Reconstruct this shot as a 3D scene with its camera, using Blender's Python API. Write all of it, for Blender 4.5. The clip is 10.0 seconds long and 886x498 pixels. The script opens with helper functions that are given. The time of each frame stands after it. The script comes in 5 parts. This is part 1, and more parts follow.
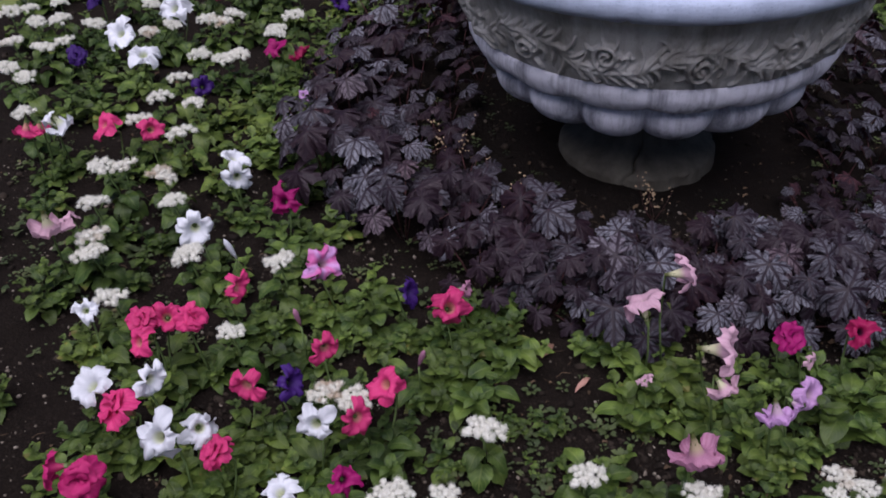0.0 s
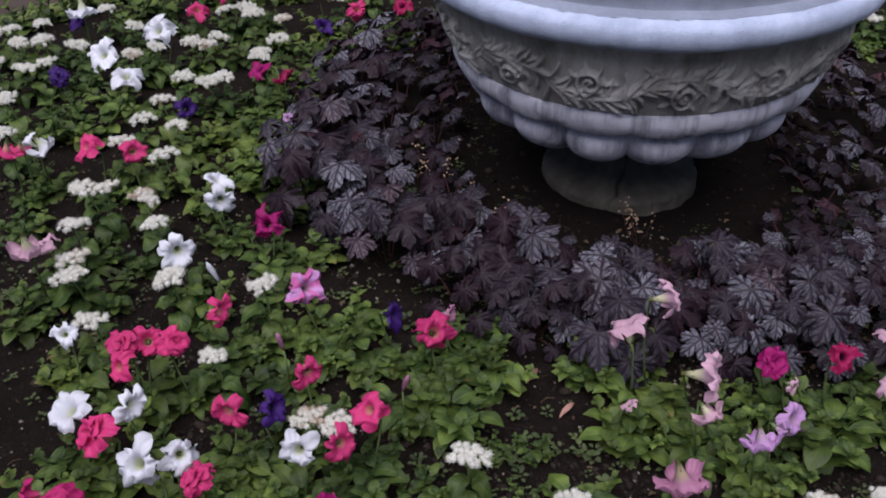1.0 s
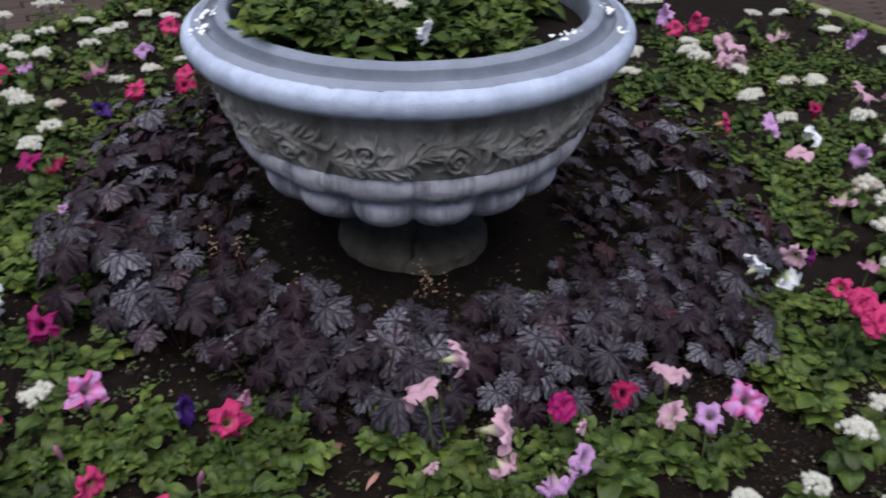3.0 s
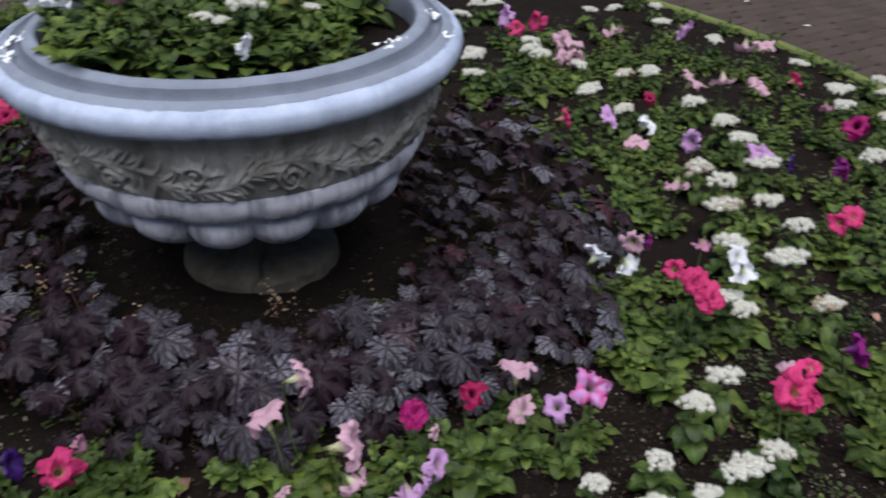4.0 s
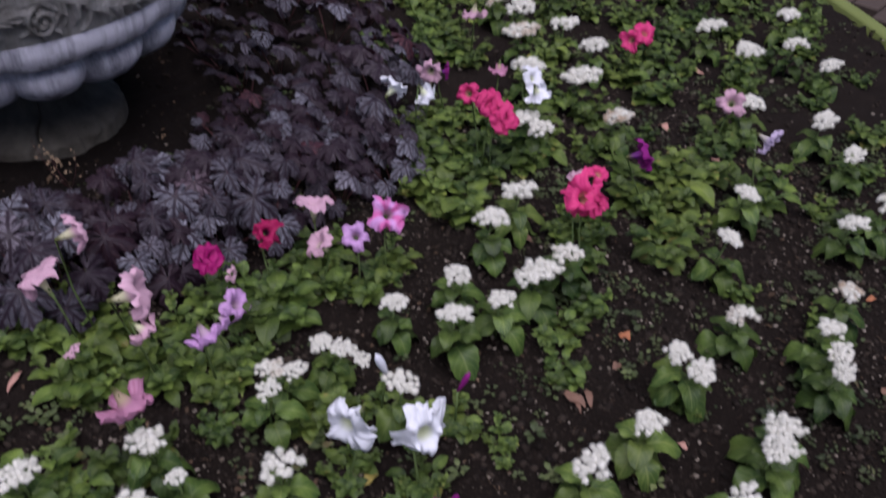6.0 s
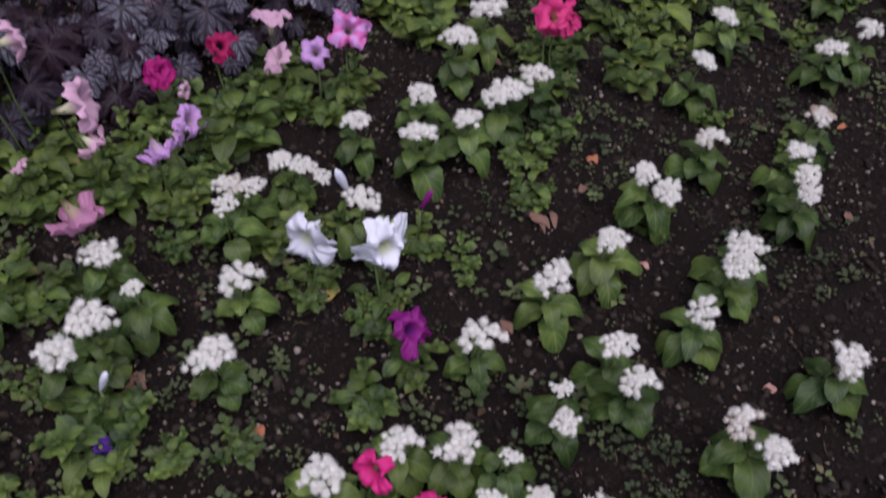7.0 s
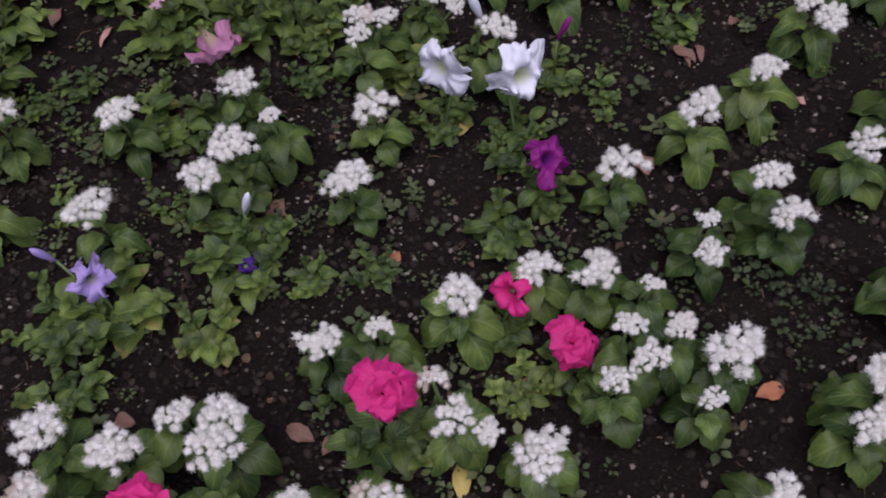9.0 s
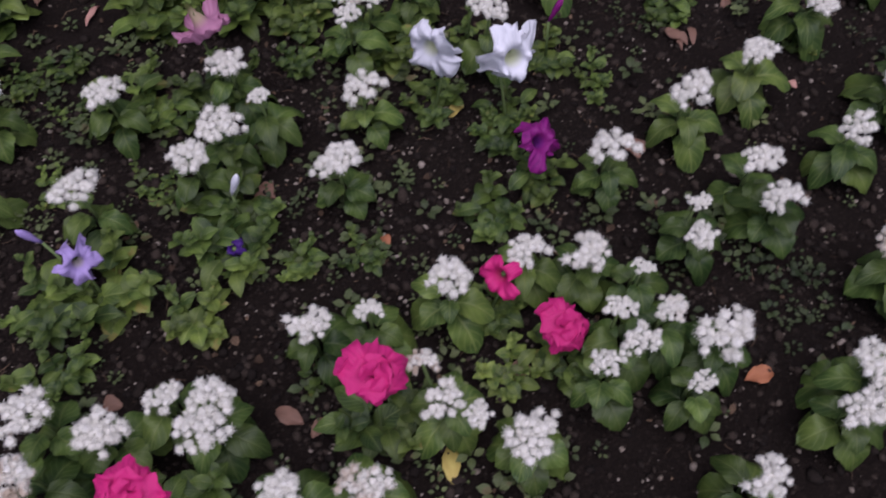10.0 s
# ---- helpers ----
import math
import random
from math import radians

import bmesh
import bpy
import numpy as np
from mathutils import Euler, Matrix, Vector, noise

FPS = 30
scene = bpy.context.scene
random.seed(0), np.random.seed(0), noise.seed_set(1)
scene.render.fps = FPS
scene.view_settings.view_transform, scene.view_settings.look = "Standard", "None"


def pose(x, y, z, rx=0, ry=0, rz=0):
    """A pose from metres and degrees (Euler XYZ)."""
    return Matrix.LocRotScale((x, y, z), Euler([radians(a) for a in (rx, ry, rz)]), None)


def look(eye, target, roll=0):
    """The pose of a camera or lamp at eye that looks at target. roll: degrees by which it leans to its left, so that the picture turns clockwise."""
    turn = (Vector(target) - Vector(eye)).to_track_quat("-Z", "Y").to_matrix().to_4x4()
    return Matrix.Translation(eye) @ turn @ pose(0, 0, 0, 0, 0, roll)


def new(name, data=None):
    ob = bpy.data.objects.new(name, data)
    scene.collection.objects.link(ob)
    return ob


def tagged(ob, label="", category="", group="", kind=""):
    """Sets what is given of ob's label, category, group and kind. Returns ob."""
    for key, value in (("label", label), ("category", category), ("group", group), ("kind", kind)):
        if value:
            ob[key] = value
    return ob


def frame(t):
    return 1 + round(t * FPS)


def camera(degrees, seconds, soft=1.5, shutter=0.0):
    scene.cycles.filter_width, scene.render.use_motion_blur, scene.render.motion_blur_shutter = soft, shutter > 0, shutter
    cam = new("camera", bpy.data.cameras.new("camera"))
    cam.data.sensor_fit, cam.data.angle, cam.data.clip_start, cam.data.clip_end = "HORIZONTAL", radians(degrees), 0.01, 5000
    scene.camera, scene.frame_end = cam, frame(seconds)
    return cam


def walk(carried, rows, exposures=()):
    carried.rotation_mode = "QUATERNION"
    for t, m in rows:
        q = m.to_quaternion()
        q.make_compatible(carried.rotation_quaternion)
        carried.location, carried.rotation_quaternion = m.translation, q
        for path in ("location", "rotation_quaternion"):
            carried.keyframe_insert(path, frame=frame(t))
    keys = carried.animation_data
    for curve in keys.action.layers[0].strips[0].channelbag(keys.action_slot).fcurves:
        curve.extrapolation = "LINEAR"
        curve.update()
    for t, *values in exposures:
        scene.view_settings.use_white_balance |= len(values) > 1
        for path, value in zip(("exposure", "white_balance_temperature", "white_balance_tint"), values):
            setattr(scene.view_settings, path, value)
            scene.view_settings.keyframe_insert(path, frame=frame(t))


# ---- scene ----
cam = camera(55.3, 10.0, soft=1.8, shutter=0.5)
# seconds, eye, target, roll; the origin is the foot of the urn
PATH = [
    (0.0, (-0.141, -1.895, 1.098), (-0.441, -0.350, -0.135), -2.84),
    (0.5, (-0.148, -1.894, 1.094), (-0.430, -0.330, -0.120), -2.01),
    (1.0, (-0.147, -1.892, 1.098), (-0.407, -0.307, -0.094), -1.59),
    (1.5, (-0.137, -1.888, 1.102), (-0.352, -0.274, -0.060), -1.46),
    (2.0, (-0.123, -1.885, 1.114), (-0.242, -0.236, -0.011), -0.77),
    (2.5, (-0.104, -1.883, 1.121), (-0.093, -0.211, 0.025), 0.11),
    (4.0, (0.002, -1.880, 1.126), (0.415, -0.241, 0.058), 0.62),
    (4.5, (0.045, -1.886, 1.121), (0.614, -0.315, 0.021), 0.70),
    (5.0, (0.074, -1.889, 1.105), (0.741, -0.396, -0.046), 1.22),
    (5.2, (0.082, -1.899, 1.096), (0.765, -0.426, -0.072), 1.18),
    (6.3, (0.097, -1.943, 1.050), (0.771, -0.672, -0.340), 3.50),
    (6.5, (0.101, -1.949, 1.037), (0.766, -0.733, -0.405), 4.09),
    (7.0, (0.104, -1.955, 1.005), (0.745, -0.867, -0.545), 5.35),
    (7.5, (0.098, -1.962, 0.978), (0.684, -0.977, -0.661), 5.98),
    (8.0, (0.090, -1.972, 0.954), (0.596, -1.063, -0.754), 5.16),
    (8.5, (0.080, -1.983, 0.939), (0.455, -1.103, -0.818), -0.48),
    (9.0, (0.070, -1.986, 0.941), (0.364, -0.985, -0.766), -5.81),
    (9.5, (0.068, -1.983, 0.941), (0.297, -1.049, -0.812), -8.67),
    (10.0, (0.070, -1.984, 0.936), (0.373, -1.023, -0.791), -4.69),
]
EXPOSURES = [(0.0, 0.01, 5970, 19), (2.0, 0.03, 6080, 13), (4.5, 0.12, 6100, 8), (6.5, 0.02, 5860, 25), (10.0, -0.15, 5850, 28)]
walk(cam, [(t, look(eye, target, roll)) for t, eye, target, roll in PATH], EXPOSURES)

# ---- light: a dull evening sky ----
world = bpy.data.worlds.new("evening_sky")
scene.world = world
world.use_nodes = True
wn = world.node_tree
sky = wn.nodes.new("ShaderNodeTexSky")
sky.sky_type = "NISHITA"
sky.sun_disc = False
sky.sun_elevation = radians(73)
sky.sun_rotation = radians(188)
sky.air_density = 1.0
sky.dust_density = 2.0
wn.links.new(sky.outputs[0], wn.nodes["Background"].inputs[0])
wn.nodes["Background"].inputs[1].default_value = 0.05
sun = new("sun", bpy.data.lights.new("sun", "SUN"))
sun.data.energy = 4.7
sun.data.angle = radians(70)
sun.data.color = (1.0, 0.95, 0.93)
sun.matrix_world = look((0, 0, 10), (0.5, 3.0, 0))


# ---- materials ----
class Nodes:
    """A small builder for node materials."""

    def __init__(self, name, rough=0.6, metal=0.0, spec=0.3):
        self.mat = bpy.data.materials.new(name)
        self.mat.use_nodes = True
        self.tree = self.mat.node_tree
        self.bsdf = self.tree.nodes["Principled BSDF"]
        self.bsdf.inputs["Roughness"].default_value = rough
        self.bsdf.inputs["Metallic"].default_value = metal
        self.bsdf.inputs["Specular IOR Level"].default_value = spec

    def node(self, kind, **values):
        n = self.tree.nodes.new(kind)
        for key, value in values.items():
            n.inputs[key.replace("_", " ")].default_value = value
        return n

    def link(self, a, b):
        self.tree.links.new(a, b)

    def coords(self, which="Object", scale=(1, 1, 1)):
        m = self.tree.nodes.new("ShaderNodeMapping")
        m.inputs["Scale"].default_value = scale
        self.link(self.tree.nodes.new("ShaderNodeTexCoord").outputs[which], m.inputs["Vector"])
        return m.outputs[0]

    def world_coords(self, scale=(1, 1, 1)):
        m = self.tree.nodes.new("ShaderNodeMapping")
        m.inputs["Scale"].default_value = scale
        self.link(self.tree.nodes.new("ShaderNodeNewGeometry").outputs["Position"], m.inputs["Vector"])
        return m.outputs[0]

    def noise(self, vec, scale, detail=4.0, rough=0.6, distort=0.0):
        n = self.node("ShaderNodeTexNoise", Scale=scale, Detail=detail, Roughness=rough, Distortion=distort)
        self.link(vec, n.inputs["Vector"])
        return n.outputs["Fac"]

    def ramp(self, fac, stops):
        r = self.tree.nodes.new("ShaderNodeValToRGB")
        while len(r.color_ramp.elements) < len(stops):
            r.color_ramp.elements.new(0.5)
        for e, (at, col) in zip(r.color_ramp.elements, stops):
            e.position = at
            e.color = (*col, 1) if len(col) == 3 else col
        self.link(fac, r.inputs[0])
        return r.outputs[0]

    def math(self, op, a, b=None, c=None):
        n = self.tree.nodes.new("ShaderNodeMath")
        n.operation = op
        for i, v in enumerate((a, b, c)):
            if v is None:
                continue
            if isinstance(v, (int, float)):
                n.inputs[i].default_value = v
            else:
                self.link(v, n.inputs[i])
        return n.outputs[0]

    def mix(self, fac, a, b, blend="MIX"):
        n = self.tree.nodes.new("ShaderNodeMix")
        n.data_type, n.blend_type = "RGBA", blend
        for sock, v in ((n.inputs[0], fac), (n.inputs[6], a), (n.inputs[7], b)):
            if isinstance(v, (int, float)):
                sock.default_value = v
            elif isinstance(v, tuple):
                sock.default_value = (*v, 1)
            else:
                self.link(v, sock)
        return n.outputs[2]

    def random(self):
        return self.tree.nodes.new("ShaderNodeObjectInfo").outputs["Random"]

    def island(self):
        return self.tree.nodes.new("ShaderNodeNewGeometry").outputs["Random Per Island"]

    def uv(self):
        s = self.tree.nodes.new("ShaderNodeSeparateXYZ")
        self.link(self.tree.nodes.new("ShaderNodeTexCoord").outputs["UV"], s.inputs[0])
        return s.outputs[0], s.outputs[1]

    def bump(self, height, strength=0.3, distance=0.002):
        b = self.node("ShaderNodeBump", Strength=strength, Distance=distance)
        self.link(height, b.inputs["Height"])
        self.link(b.outputs[0], self.bsdf.inputs["Normal"])

    def colour(self, col):
        if isinstance(col, tuple):
            self.bsdf.inputs["Base Color"].default_value = (*col, 1)
        else:
            self.link(col, self.bsdf.inputs["Base Color"])

    def thin(self, col, amount):
        """Lets light through, as petals and leaves do."""
        t = self.tree.nodes.new("ShaderNodeBsdfTranslucent")
        if isinstance(col, tuple):
            t.inputs[0].default_value = (*col, 1)
        else:
            self.link(col, t.inputs[0])
        m = self.tree.nodes.new("ShaderNodeMixShader")
        m.inputs[0].default_value = amount
        self.link(self.bsdf.outputs[0], m.inputs[1])
        self.link(t.outputs[0], m.inputs[2])
        self.link(m.outputs[0], self.tree.nodes["Material Output"].inputs[0])


def soil_material():
    n = Nodes("soil", rough=0.95, spec=0.1)
    p = n.world_coords()
    fine = n.noise(p, 220, 6, 0.7)
    big = n.noise(p, 9, 4)
    col = n.ramp(fine, [(0.32, (0.0045, 0.0029, 0.0022)), (0.56, (0.0135, 0.0098, 0.0077)), (0.74, (0.078, 0.056, 0.043))])
    n.colour(n.mix(big, col, (0.0078, 0.0051, 0.004)))
    n.bump(n.math("ADD", n.noise(p, 90, 6, 0.7), n.math("MULTIPLY", fine, 0.4)), 0.9, 0.012)
    return n.mat


def crumb_material(name, dark, light):
    n = Nodes(name, rough=0.9, spec=0.15)
    p = n.world_coords()
    c = n.ramp(n.island(), [(0.0, dark), (1.0, light)])
    n.colour(n.mix(n.noise(p, 400, 3), c, dark))
    n.bump(n.noise(p, 300, 4), 0.5, 0.003)
    return n.mat


def leaf_material(name, dark, light, vein, age=(0.2, 0.2, 0.03), veins=7.0, gloss=0.48):
    """A leaf with a midrib and side veins along its UV, varied leaf by leaf."""
    n = Nodes(name, rough=gloss, spec=0.26)
    u, v = n.uv()
    off = n.math("ABSOLUTE", n.math("SUBTRACT", u, 0.5))
    rib = n.math("SUBTRACT", 1.0, n.math("SMOOTH_MIN", n.math("MULTIPLY", off, 16.0), 1.0, 0.2))
    wave = n.math("SINE", n.math("MULTIPLY", n.math("SUBTRACT", v, n.math("MULTIPLY", off, 0.9)), veins * 6.283))
    side = n.math("POWER", n.math("MULTIPLY_ADD", wave, 0.5, 0.5), 6.0)
    mask = n.math("MAXIMUM", n.math("MULTIPLY", rib, 0.75), n.math("MULTIPLY", side, 0.35))
    pos = n.coords("Object")
    own = n.math("MULTIPLY_ADD", n.math("SUBTRACT", n.noise(pos, 30, 1), 0.5), 2.2, 0.20)
    rnd = n.math("MINIMUM", n.math("MAXIMUM", n.math("ADD", own, n.math("MULTIPLY", n.math("FRACT", n.math("ADD", n.random(), n.island())), 0.5)), 0.0), 1.0)
    base = n.ramp(rnd, [(0.0, dark), (0.94, light), (1.0, age)])
    blotch = n.noise(pos, 90, 4)
    base = n.mix(n.math("MULTIPLY", blotch, 0.55), base, dark)
    col = n.mix(n.math("MULTIPLY", mask, 0.55), base, vein)
    tone = n.node("ShaderNodeHueSaturation", Saturation=0.97)
    n.link(col, tone.inputs["Color"])
    patch = n.math("MULTIPLY_ADD", n.noise(n.world_coords(), 4.5, 2, 0.5), 2.4, -0.70)
    n.link(n.math("MULTIPLY", n.math("MULTIPLY_ADD", n.random(), 0.62, 0.55), n.math("MULTIPLY_ADD", patch, 0.80, 0.52)), tone.inputs["Value"])
    n.link(n.math("MULTIPLY_ADD", patch, -0.028, 0.514), tone.inputs["Hue"])
    col = tone.outputs[0]
    n.colour(col)
    n.thin(col, 0.22)
    n.bump(n.math("SUBTRACT", n.math("MULTIPLY", n.noise(pos, 300, 3), 0.35), mask), 0.5, 0.0012)
    return n.mat


def heuchera_material():
    """Pewter-purple leaf with dark palmate veins that start at the leaf's base."""
    n = Nodes("heuchera_leaf", rough=0.5, spec=0.22)
    u, v = n.uv()
    x = n.math("SUBTRACT", u, 0.5)
    y = n.math("SUBTRACT", v, 0.22)
    pos = n.coords("Object")
    wob = n.math("MULTIPLY", n.math("SUBTRACT", n.noise(pos, 60, 2), 0.5), 0.25)
    ang = n.math("ADD", n.math("ARCTAN2", x, y), wob)
    r = n.math("SQRT", n.math("ADD", n.math("MULTIPLY", x, x), n.math("MULTIPLY", y, y)))
    step = 1.0
    near = n.math("MULTIPLY", n.math("ROUND", n.math("DIVIDE", ang, step)), step)
    cells = n.noise(pos, 140, 3)
    off = n.math("ABSOLUTE", n.math("SUBTRACT", ang, near))
    dist = n.math("MULTIPLY", off, r)
    main = n.math("MINIMUM", n.math("MAXIMUM", n.math("MULTIPLY_ADD", dist, -52.0, 1.65), 0.0), 1.0)
    wave = n.math("SINE", n.math("ADD", n.math("MULTIPLY", n.math("SUBTRACT", r, n.math("MULTIPLY", dist, 1.3)), 52.0), n.math("MULTIPLY", cells, 3.0)))
    side = n.math("MINIMUM", n.math("MAXIMUM", n.math("MULTIPLY_ADD", wave, 2.6, -1.0), 0.0), 1.0)
    net = n.tree.nodes.new("ShaderNodeTexVoronoi")
    net.feature = "DISTANCE_TO_EDGE"
    net.inputs["Scale"].default_value = 15.0
    n.link(n.tree.nodes.new("ShaderNodeTexCoord").outputs["UV"], net.inputs["Vector"])
    mesh = n.math("SUBTRACT", 1.0, n.math("MINIMUM", n.math("MULTIPLY", net.outputs["Distance"], 9.0), 1.0))
    mask = n.math("MAXIMUM", main, n.math("MAXIMUM", n.math("MULTIPLY", side, 0.9), n.math("MULTIPLY", mesh, 0.6)))
    rnd = n.random()
    base = n.ramp(rnd, [(0.0, (0.024, 0.010, 0.014)), (0.34, (0.036, 0.028, 0.035)), (0.66, (0.076, 0.075, 0.092)), (0.92, (0.225, 0.228, 0.272)), (1.0, (0.085, 0.020, 0.026))])
    base = n.mix(n.math("MULTIPLY", n.noise(pos, 55, 4), 0.6), base, (0.018, 0.009, 0.015))
    col = n.mix(n.math("MULTIPLY", mask, 0.93), base, (0.010, 0.004, 0.009))
    n.colour(col)
    n.thin((0.08, 0.015, 0.03), 0.10)
    n.bump(n.math("SUBTRACT", n.math("MULTIPLY", n.noise(pos, 180, 3), 0.3), mask), 0.7, 0.0018)
    return n.mat


def petal_material(name, rim, throat, vein, veining=0.3, star=None):
    """A corolla: throat colour in the middle, fine veins that run outwards, sometimes a star of another colour."""
    n = Nodes(name, rough=0.55, spec=0.25)
    u, v = n.uv()
    wob = n.noise(n.coords("Object"), 120, 3)
    lines = n.math("SINE", n.math("ADD", n.math("MULTIPLY", u, 6.283 * 35), n.math("MULTIPLY", wob, 5.0)))
    mask = n.math("MULTIPLY", n.math("POWER", n.math("MULTIPLY_ADD", lines, 0.5, 0.5), 3.0), veining)
    base = n.mix(mask, rim, vein)
    if star:
        five = n.math("POWER", n.math("ABSOLUTE", n.math("COSINE", n.math("MULTIPLY", u, math.pi * 5))), 2.0)
        base = n.mix(n.math("MULTIPLY", five, 0.8), base, star)
    base = n.mix(n.math("MULTIPLY", n.noise(n.coords("Object"), 45, 3), 0.25), base, vein)
    inner = n.ramp(v, [(0.24, (1, 1, 1)), (0.38, (0, 0, 0))])
    col = n.mix(inner, base, throat)
    col = n.mix(n.ramp(v, [(0.05, (1, 1, 1)), (0.15, (0, 0, 0))]), col, (0.09, 0.10, 0.03))
    hue = n.node("ShaderNodeHueSaturation")
    n.link(col, hue.inputs["Color"])
    n.link(n.math("MULTIPLY_ADD", n.random(), 0.25, 0.88), hue.inputs["Value"])
    n.colour(hue.outputs[0])
    n.thin(hue.outputs[0], 0.3)
    n.bump(lines, 0.25, 0.0006)
    return n.mat


def stem_material(name, a, b):
    n = Nodes(name, rough=0.6)
    n.colour(n.mix(n.noise(n.coords("Object"), 60, 3), a, b))
    n.bump(n.noise(n.coords("Object"), 500, 2), 0.3, 0.0005)
    return n.mat


def concrete_material(name, clean, dirt, amount, streak=1.0):
    """Old painted concrete: fine pits, stains that run down, dirt in patches."""
    n = Nodes(name, rough=0.8, spec=0.25)
    p = n.coords("Object")
    runs = n.noise(n.coords("Object", (26, 26, 1.6)), 1.0, 5, 0.65)
    patches = n.noise(p, 7, 6, 0.65)
    pits = n.noise(p, 260, 4, 0.7)
    mask = n.math("ADD", n.math("MULTIPLY", runs, streak), n.math("MULTIPLY", patches, 0.7))
    mask = n.math("MULTIPLY_ADD", n.math("SUBTRACT", mask, 0.35 + 0.5 * streak), 3.0, amount)
    mask = n.math("MINIMUM", n.math("MAXIMUM", mask, 0.0), 1.0)
    col = n.mix(mask, clean, dirt)
    speck = n.ramp(pits, [(0.28, (0.35, 0.34, 0.33)), (0.42, (1, 1, 1))])
    col = n.mix(0.55, col, n.mix(1.0, col, speck, "MULTIPLY"))
    n.colour(col)
    n.bump(n.math("ADD", n.math("MULTIPLY", pits, 0.6), n.noise(p, 60, 5)), 0.55, 0.003)
    return n.mat


def paving_material():
    n = Nodes("paver", rough=0.8, spec=0.3)
    p = n.world_coords()
    tone = n.ramp(n.math("FRACT", n.math("ADD", n.random(), n.island())), [(0.0, (0.046, 0.031, 0.025)), (0.5, (0.056, 0.039, 0.031)), (1.0, (0.068, 0.048, 0.039))])
    grain = n.noise(p, 150, 5, 0.7)
    col = n.mix(n.math("MULTIPLY", n.noise(p, 6, 4), 0.5), tone, (0.038, 0.029, 0.026))
    n.colour(n.mix(0.6, col, n.mix(1.0, col, n.ramp(grain, [(0.3, (0.5, 0.5, 0.5)), (0.7, (1.2, 1.2, 1.2))]), "MULTIPLY")))
    n.bump(grain, 0.5, 0.003)
    return n.mat


def kerb_material():
    n = Nodes("green_kerb_paint", rough=0.6, spec=0.3)
    p = n.world_coords()
    chips = n.ramp(n.noise(p, 35, 6, 0.7), [(0.66, (0, 0, 0)), (0.72, (1, 1, 1))])
    col = n.mix(n.noise(p, 8, 5), (0.085, 0.108, 0.026), (0.135, 0.160, 0.042))
    col = n.mix(n.math("MULTIPLY", n.noise(p, 120, 4), 0.4), col, (0.13, 0.16, 0.05))
    n.colour(n.mix(n.math("MULTIPLY", chips, 0.6), col, (0.12, 0.11, 0.09)))
    n.bump(n.noise(p, 90, 5), 0.4, 0.003)
    return n.mat


SOIL = soil_material()
CRUMB = crumb_material("soil_crumb", (0.0062, 0.0043, 0.0033), (0.055, 0.041, 0.031))
PEBBLE = crumb_material("pebble", (0.09, 0.073, 0.056), (0.38, 0.33, 0.28))
PETUNIA_LEAF = leaf_material("petunia_leaf", (0.020, 0.046, 0.009), (0.172, 0.250, 0.037), (0.21, 0.26, 0.075), age=(0.26, 0.24, 0.05))
AGERATUM_LEAF = leaf_material("ageratum_leaf", (0.032, 0.067, 0.013), (0.165, 0.242, 0.040), (0.20, 0.25, 0.07), veins=5.0)
WEED_LEAF = leaf_material("seedling_leaf", (0.03, 0.048, 0.015), (0.105, 0.13, 0.045), (0.13, 0.16, 0.06), age=(0.14, 0.11, 0.05))
HEUCHERA = heuchera_material()
STEM = stem_material("green_stem", (0.06, 0.11, 0.03), (0.13, 0.17, 0.06))
RED_STEM = stem_material("heuchera_stalk", (0.045, 0.015, 0.018), (0.095, 0.035, 0.034))
PETALS = {
    "pink": petal_material("rose_pink_petal", (0.60, 0.048, 0.195), (0.62, 0.30, 0.24), (0.36, 0.012, 0.065), 0.4),
    "magenta": petal_material("magenta_petal", (0.57, 0.028, 0.185), (0.48, 0.04, 0.14), (0.33, 0.010, 0.085), 0.4),
    "fuchsia": petal_material("fuchsia_petal", (0.32, 0.008, 0.125), (0.10, 0.006, 0.05), (0.20, 0.004, 0.09), 0.4),
    "crimson": petal_material("crimson_petal", (0.31, 0.009, 0.075), (0.03, 0.005, 0.02), (0.15, 0.005, 0.035), 0.4),
    "violet": petal_material("violet_petal", (0.27, 0.018, 0.195), (0.15, 0.02, 0.20), (0.11, 0.008, 0.12), 0.5),
    "deepblue": petal_material("deep_purple_petal", (0.050, 0.014, 0.15), (0.015, 0.005, 0.045), (0.022, 0.006, 0.07), 0.4),
    "lilac": petal_material("lilac_petal", (0.53, 0.33, 0.58), (0.47, 0.33, 0.42), (0.36, 0.13, 0.38), 0.5),
    "star": petal_material("striped_lilac_petal", (0.60, 0.34, 0.63), (0.5, 0.3, 0.4), (0.42, 0.12, 0.40), 0.4, (0.55, 0.06, 0.25)),
    "mauve": petal_material("mauve_petal", (0.44, 0.21, 0.32), (0.42, 0.32, 0.22), (0.26, 0.08, 0.16), 0.5),
    "lavender": petal_material("lavender_petal", (0.46, 0.36, 0.68), (0.5, 0.45, 0.45), (0.28, 0.17, 0.46), 0.4),
    "palelilac": petal_material("pale_lilac_petal", (0.58, 0.49, 0.66), (0.55, 0.5, 0.45), (0.44, 0.32, 0.52), 0.4),
    "palepink": petal_material("pale_pink_petal", (0.57, 0.37, 0.455), (0.54, 0.52, 0.34), (0.44, 0.21, 0.31), 0.4),
    "white": petal_material("white_petal", (0.73, 0.74, 0.79), (0.66, 0.70, 0.48), (0.56, 0.58, 0.66), 0.35),
}


